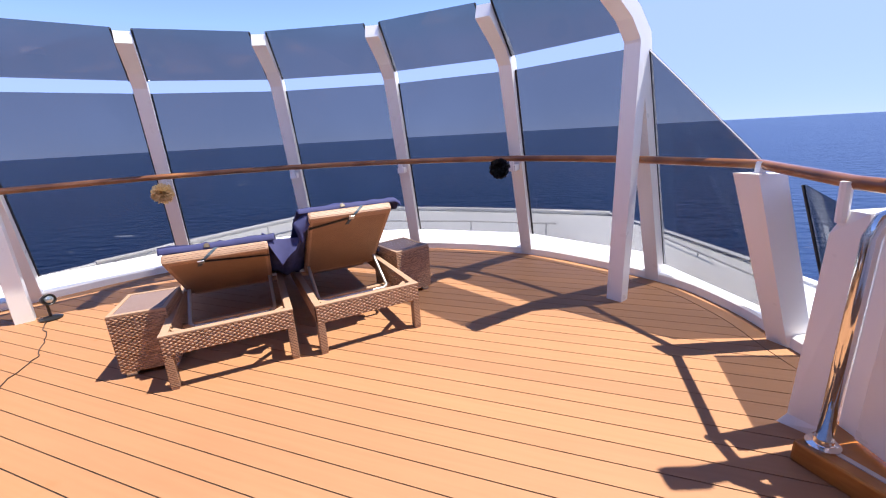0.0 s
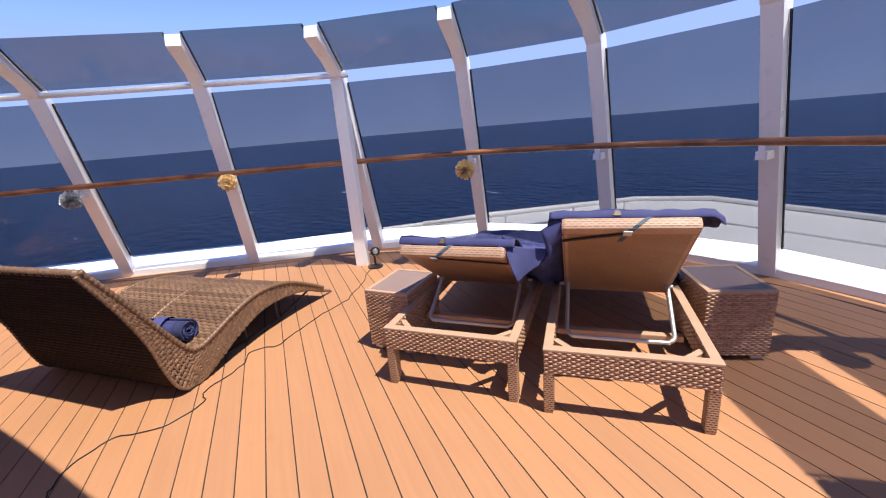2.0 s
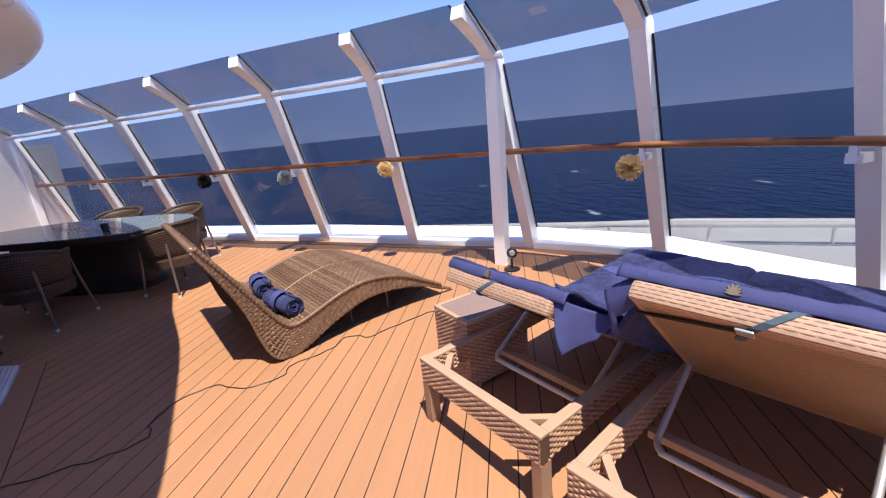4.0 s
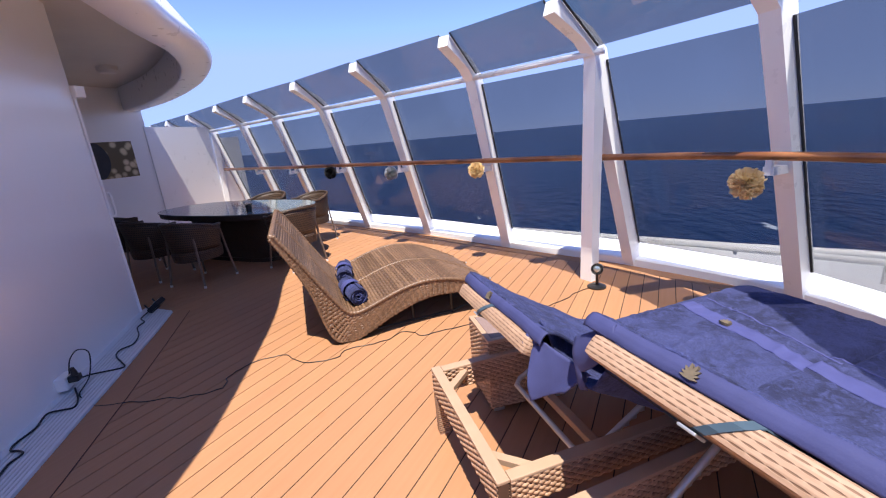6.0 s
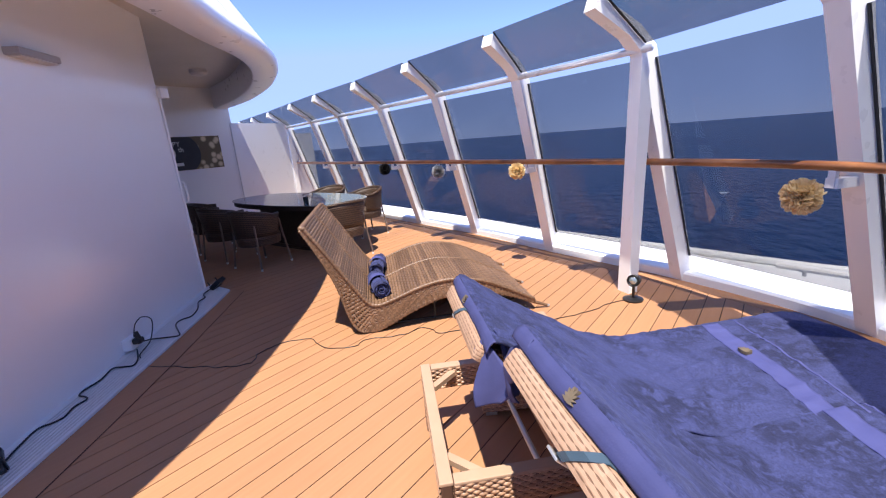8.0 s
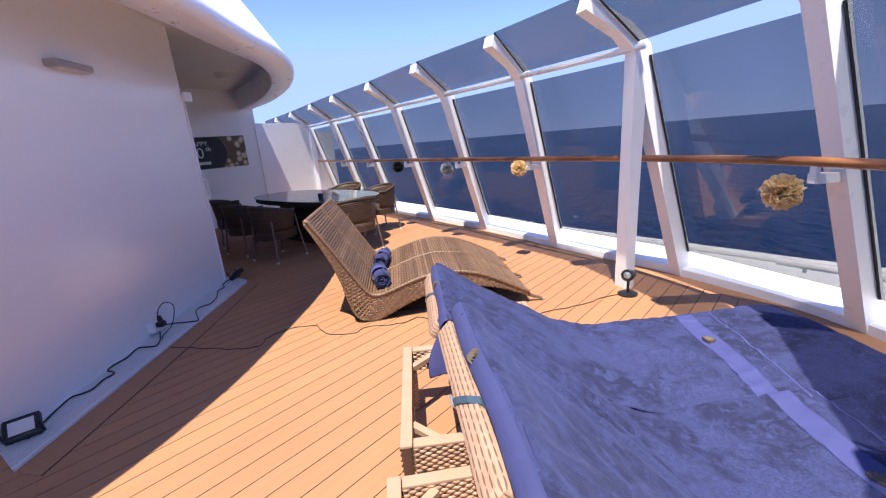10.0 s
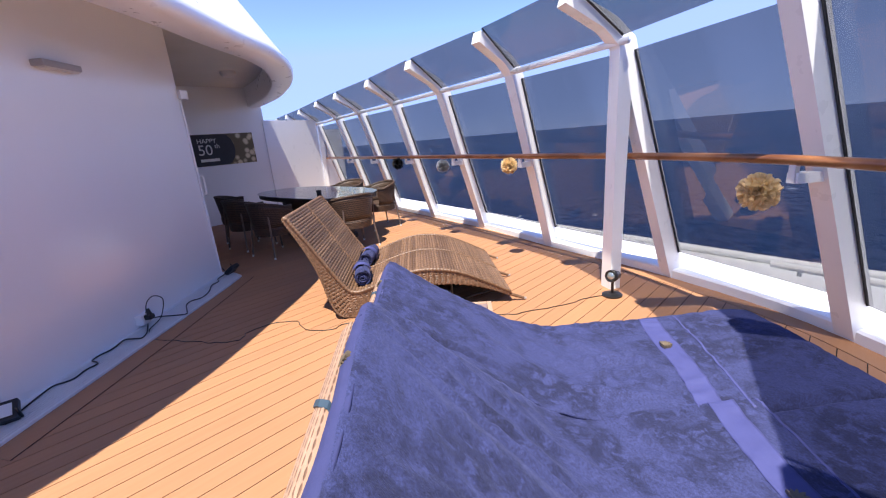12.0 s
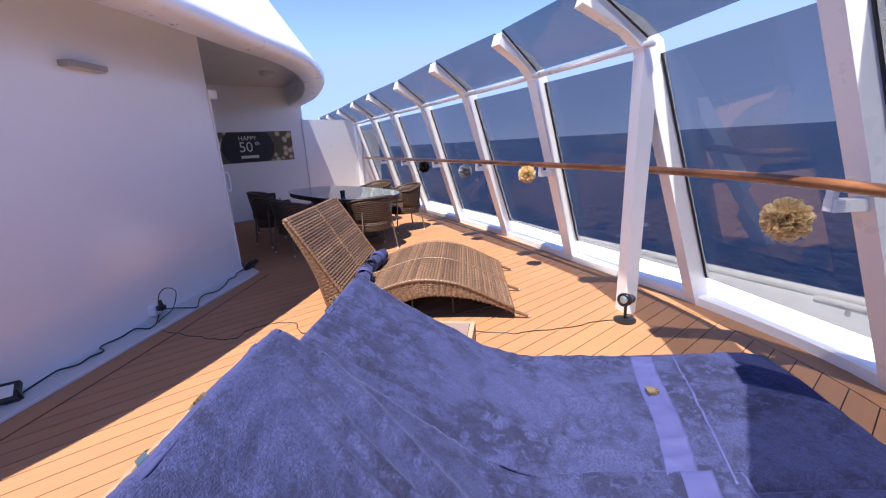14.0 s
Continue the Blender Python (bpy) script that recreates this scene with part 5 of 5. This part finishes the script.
# ---------- tissue pompoms on the rail brackets ----------
def pompom(at, r, material, label, seed):
    rnd = random.Random(seed)
    ob = thing("paper_pompom", pose(*at), label, "paper pompom", "paper pompoms on the rail")
    b = bmesh.new()
    for k in range(300):
        z = 1 - 2 * (k + 0.5) / 300
        a = k * 2.39996
        d = Vector((math.sqrt(1 - z * z) * math.cos(a), math.sqrt(1 - z * z) * math.sin(a), z))
        s = d.orthogonal().normalized()
        s.rotate(Matrix.Rotation(rnd.random() * 6.3, 3, d))
        t = d.cross(s).normalized()
        w, ln = r * (0.15 + 0.13 * rnd.random()), r * (0.78 + 0.30 * rnd.random())
        curl = r * (0.22 * rnd.random() - 0.05)
        p = [d * r * 0.25, d * ln * 0.75 + s * w - t * curl * 0.5, d * ln + s * w * 0.55 + t * curl, d * ln * 1.02 + t * (curl + r * 0.1), d * ln - s * w * 0.55 + t * curl, d * ln * 0.75 - s * w - t * curl * 0.5]
        vs = [b.verts.new(q) for q in p]
        b.faces.new((vs[0], vs[1], vs[2], vs[3]))
        b.faces.new((vs[0], vs[3], vs[4], vs[5]))
    part("petals", b, material, ob)
    part("string", tubem([(0, 0, 0), (0.01, 0.0, r * 0.9)], 0.003, 5), BLACK, ob)
    return ob


pompom((-2.93, 4.18, 1.005), 0.103, POM_GOLD, "gold tissue paper pompom hanging under the handrail", 1)
pompom((-4.52, 2.31, 1.090), 0.088, POM_GOLD, "gold tissue paper pompom hanging under the handrail", 2)
pompom((-5.46, 1.10, 1.055), 0.090, POM_SILVER, "crumpled silver foil pompom hanging under the handrail", 3)
pompom((-6.29, -0.12, 1.070), 0.095, POM_BLACK, "black tissue paper pompom hanging under the handrail", 4)
pompom((0.53, 4.07, 1.085), 0.098, POM_BLACK, "black tissue paper pompom hanging under the handrail", 5)

# ---------- spotlight and its lead ----------
spot = thing("deck_spotlight", pose(-3.69, 3.41, 0), "small black globe spotlight on a round deck stand", "spotlight")
part("base", lathe(bmesh.new(), [(0.0, 0.0), (0.082, 0.0), (0.085, 0.014), (0.05, 0.026), (0.018, 0.032), (0.0, 0.032)], 28), BLACK, spot)
part("stem", tubem([(0, 0, 0.03), (0.0, 0.0, 0.15)], 0.012, 10), BLACK, spot)
b = bmesh.new()
hm = pose(0.0, 0.01, 0.185, 0, 80, -25) @ Matrix.Scale(0.9, 4)
lathe(b, [(0.0, -0.085), (0.030, -0.082), (0.040, -0.06), (0.043, -0.01), (0.052, 0.0), (0.058, 0.03), (0.058, 0.066), (0.050, 0.069), (0.046, 0.05), (0.0, 0.045)], 24)
bmesh.ops.transform(b, matrix=hm, verts=b.verts)
head = part("head", b, BLACK, spot, smooth=True)
b = bmesh.new()
lathe(b, [(0.0, 0.052), (0.045, 0.053), (0.03, 0.068), (0.0, 0.074)], 20)
bmesh.ops.transform(b, matrix=hm, verts=b.verts)
part("lens", b, TABLEGLASS, head, "dark domed glass lens", smooth=True)


def lead(pts, r, label, wob=0.02, seed=0):
    rnd = random.Random(seed)
    base = spline([(p[0], p[1], 0) for p in pts], 7)
    out = []
    for k, p in enumerate(base):
        w = wob * noise.noise(Vector((k * 0.37, seed * 3.3, 0)))
        out.append((p.x + w, p.y + wob * noise.noise(Vector((0, k * 0.37, seed * 1.7))), r + 0.001))
    return tagged(part("power_lead", tubem(out, r, 6), BLACK, smooth=True), label, "cable")


lead([(-3.70, 3.40), (-3.56, 3.20), (-3.35, 3.01), (-3.24, 2.84), (-3.10, 2.66), (-3.04, 2.40), (-2.90, 2.10), (-2.80, 1.92), (-2.86, 1.76), (-2.71, 1.61), (-2.61, 1.38), (-2.49, 1.33), (-2.41, 1.11), (-2.52, 0.91), (-2.42, 0.72), (-2.26, 0.62), (-2.11, 0.67), (-2.03, 0.52), (-1.98, 0.25), (-1.93, -0.08), (-1.98, -0.20)], 0.0034, "thin black power lead snaking over the deck", 0.03, 1)
b_pts = [(-0.88, 0.20, 0.03), (-1.0, 0.10, 0.03), (-1.19, -0.03, 0.03), (-1.256, -0.009, 0.03), (-1.316, 0.0, 0.03), (-1.401, -0.055, 0.03), (-1.48, -0.065, 0.03), (-1.50, -0.115, 0.03), (-1.50, -0.17, 0.03), (-1.555, -0.21, 0.03), (-1.672, -0.232, 0.03), (-1.80, -0.31, 0.03), (-1.84, -0.25, 0.03), (-1.87, -0.19, 0.03), (-1.953, -0.257, 0.03), (-2.03, -0.36, 0.06)]
tagged(part("power_lead", tubem(spline(b_pts, 5), 0.006, 6), BLACK, smooth=True), "black power lead lying along the wall plinth", "cable")
b_pts = [(-2.06, -0.38, 0.10), (-2.2, -0.44, 0.05), (-2.276, -0.393, 0.03), (-2.334, -0.292, 0.03), (-2.403, -0.382, 0.03), (-2.50, -0.53, 0.03), (-2.596, -0.587, 0.03), (-2.689, -0.558, 0.03), (-2.85, -0.66, 0.03), (-3.0, -0.82, 0.03), (-3.12, -0.86, 0.03), (-3.2, -0.97, 0.03), (-3.36, -1.02, 0.04)]
tagged(part("power_lead", tubem(spline(b_pts, 5), 0.006, 6), BLACK, smooth=True), "black power lead lying along the wall plinth", "cable")
b_pts = [(-2.07, -0.42, 0.14), (-2.09, -0.40, 0.24), (-2.17, -0.42, 0.27), (-2.25, -0.44, 0.20), (-2.17, -0.40, 0.06), (-2.0, -0.30, 0.03), (-1.97, -0.20, 0.008)]
tagged(part("power_lead", tubem(spline(b_pts, 6), 0.0045, 6), BLACK, smooth=True), "looped black lead at the wall socket", "cable")
sock = thing("wall_socket", pose(-2.06, -0.475, 0.085, 0, 0, 205), "white splashproof wall socket with a black plug", "socket")
part("box", boxm(-0.07, 0.07, -0.05, 0.02, -0.04, 0.05, bevel=0.01), WHITE, sock)
plug = part("plug", boxm(-0.045, 0.015, -0.11, -0.045, 0.0, 0.045, bevel=0.01), BLACK, sock)
part("plug_body", tubem([(-0.015, -0.085, 0.02), (-0.015, -0.08, 0.10)], [0.026, 0.012], 10), BLACK, plug)


def flood(m, label):
    ob = thing("floodlight", m, label, "floodlight", "black floodlights")
    part("body", boxm(-0.08, 0.08, -0.025, 0.025, 0.02, 0.15, bevel=0.008, m=pose(0, 0, 0, -50)), BLACK, ob)
    part("glass", boxm(-0.055, 0.055, -0.029, -0.026, 0.045, 0.125, m=pose(0, 0, 0, -50)), LAMPLENS, ob)
    part("bracket", tubem([(-0.085, 0, 0.10), (-0.085, 0.05, 0.008), (0.085, 0.05, 0.008), (0.085, 0, 0.10)], 0.008, 6), BLACK, ob)
    return ob


flood(pose(-0.86, 0.20, 0.022, 0, 0, 150), "small black floodlight lying on the wall plinth")
flood(pose(-3.40, -1.05, 0.022, 0, 0, 20), "small black floodlight at the wall corner")

# ---------- wall fittings ----------
lamp = thing("wall_lamp", pose(-1.945, -0.452, 2.195, 0, 0, 27.0), "flat grey-white bulkhead wall lamp", "wall lamp")
part("housing", boxm(-0.175, 0.175, 0.0, 0.10, -0.024, 0.024, bevel=0.012), LAMPGREY, lamp)
part("diffuser", boxm(-0.16, 0.16, 0.012, 0.09, -0.032, -0.023, bevel=0.004), CEIL, lamp)
hd = thing("door_handle", None, "white bow pull handle on the wall end", "handle")
part("bow", tubem([(-3.385, -1.19, 1.02), (-3.45, -1.17, 1.02), (-3.46, -1.17, 1.05), (-3.46, -1.17, 1.21), (-3.45, -1.17, 1.24), (-3.385, -1.19, 1.24)], 0.012, 8), WHITE, hd, smooth=True)
sb = thing("sensor_box", None, "small white sensor box high on the wall corner", "sensor")
part("box", boxm(-3.46, -3.37, -1.20, -1.10, 2.10, 2.20, bevel=0.01), WHITE, sb)
part("conduit", tubem([(-3.385, -1.15, 0.02), (-3.385, -1.15, 2.10)], 0.012, 8), WHITE, sb)
cl = thing("ceiling_lamp", pose(-5.6, -2.9, 2.83), "round off-white ceiling lamp under the canopy", "ceiling lamp")
part("shade", lathe(bmesh.new(), [(0.0, -0.07), (0.10, -0.065), (0.13, -0.03), (0.13, 0.02), (0.0, 0.02)], 24), LAMPLENS, cl)

# ---------- birthday poster ----------
bd = Vector((BACK[1][0] - BACK[0][0], BACK[1][1] - BACK[0][1], 0)).normalized()
pc = Vector((-7.13, -4.338, 1.585)) - bd * 1.0
nrm = Vector((-bd.y, bd.x, 0))
if nrm.y < 0:
    nrm = -nrm
pm = Matrix(((-bd.x, 0, nrm.x, pc.x + nrm.x * 0.006), (-bd.y, 0, nrm.y, pc.y + nrm.y * 0.006), (0, 1, 0, pc.z), (0, 0, 0, 1)))
# local x runs along the wall to the reader's right, y up, z out of the wall
pm = Matrix(((bd.x, 0, nrm.x, pm[0][3]), (bd.y, 0, nrm.y, pm[1][3]), (0, 1, 0, pc.z), (0, 0, 0, 1)))
poster = thing("birthday_poster", pm, "long birthday banner with chalk lettering and gold balloons", "poster")
part("sheet", boxm(-1.0, 1.0, -0.325, 0.325, -0.004, 0.0), PHOTO, poster)
b = bmesh.new()
poly = []
for k in range(48):
    t = 2 * math.pi * k / 48
    x, y = math.cos(t), math.sin(t)
    poly.append((0.56 * math.copysign(abs(x) ** 0.7, x), max(-0.322, min(0.322, 0.40 * y))))
slab(b, poly, 0.0, 0.003)
part("chalk_panel", b, CHALK, poster, "black rounded panel")


def letters(text, size, x, y, parent):
    cu = bpy.data.curves.new("lettering", "FONT")
    cu.body, cu.size, cu.align_x, cu.align_y, cu.extrude = text, size, "CENTER", "CENTER", 0.001
    tmp = bpy.data.objects.new("lettering", cu)
    scene.collection.objects.link(tmp)
    me = bpy.data.meshes.new_from_object(tmp.evaluated_get(bpy.context.evaluated_depsgraph_get()))
    bpy.data.objects.remove(tmp)
    me.materials.clear()
    me.materials.append(CHALKWHITE)
    ob = new("lettering", me)
    ob.parent = parent
    ob.location = (x, y, 0.005)
    return ob


letters("HAPPY", 0.13, 0.0, 0.185, poster)
letters("50", 0.30, -0.06, -0.005, poster)
letters("th", 0.13, 0.19, 0.075, poster)
part("name_bar", boxm(-0.19, 0.19, -0.235, -0.175, 0.003, 0.005), CHALKWHITE, poster, "unreadable chalk line")
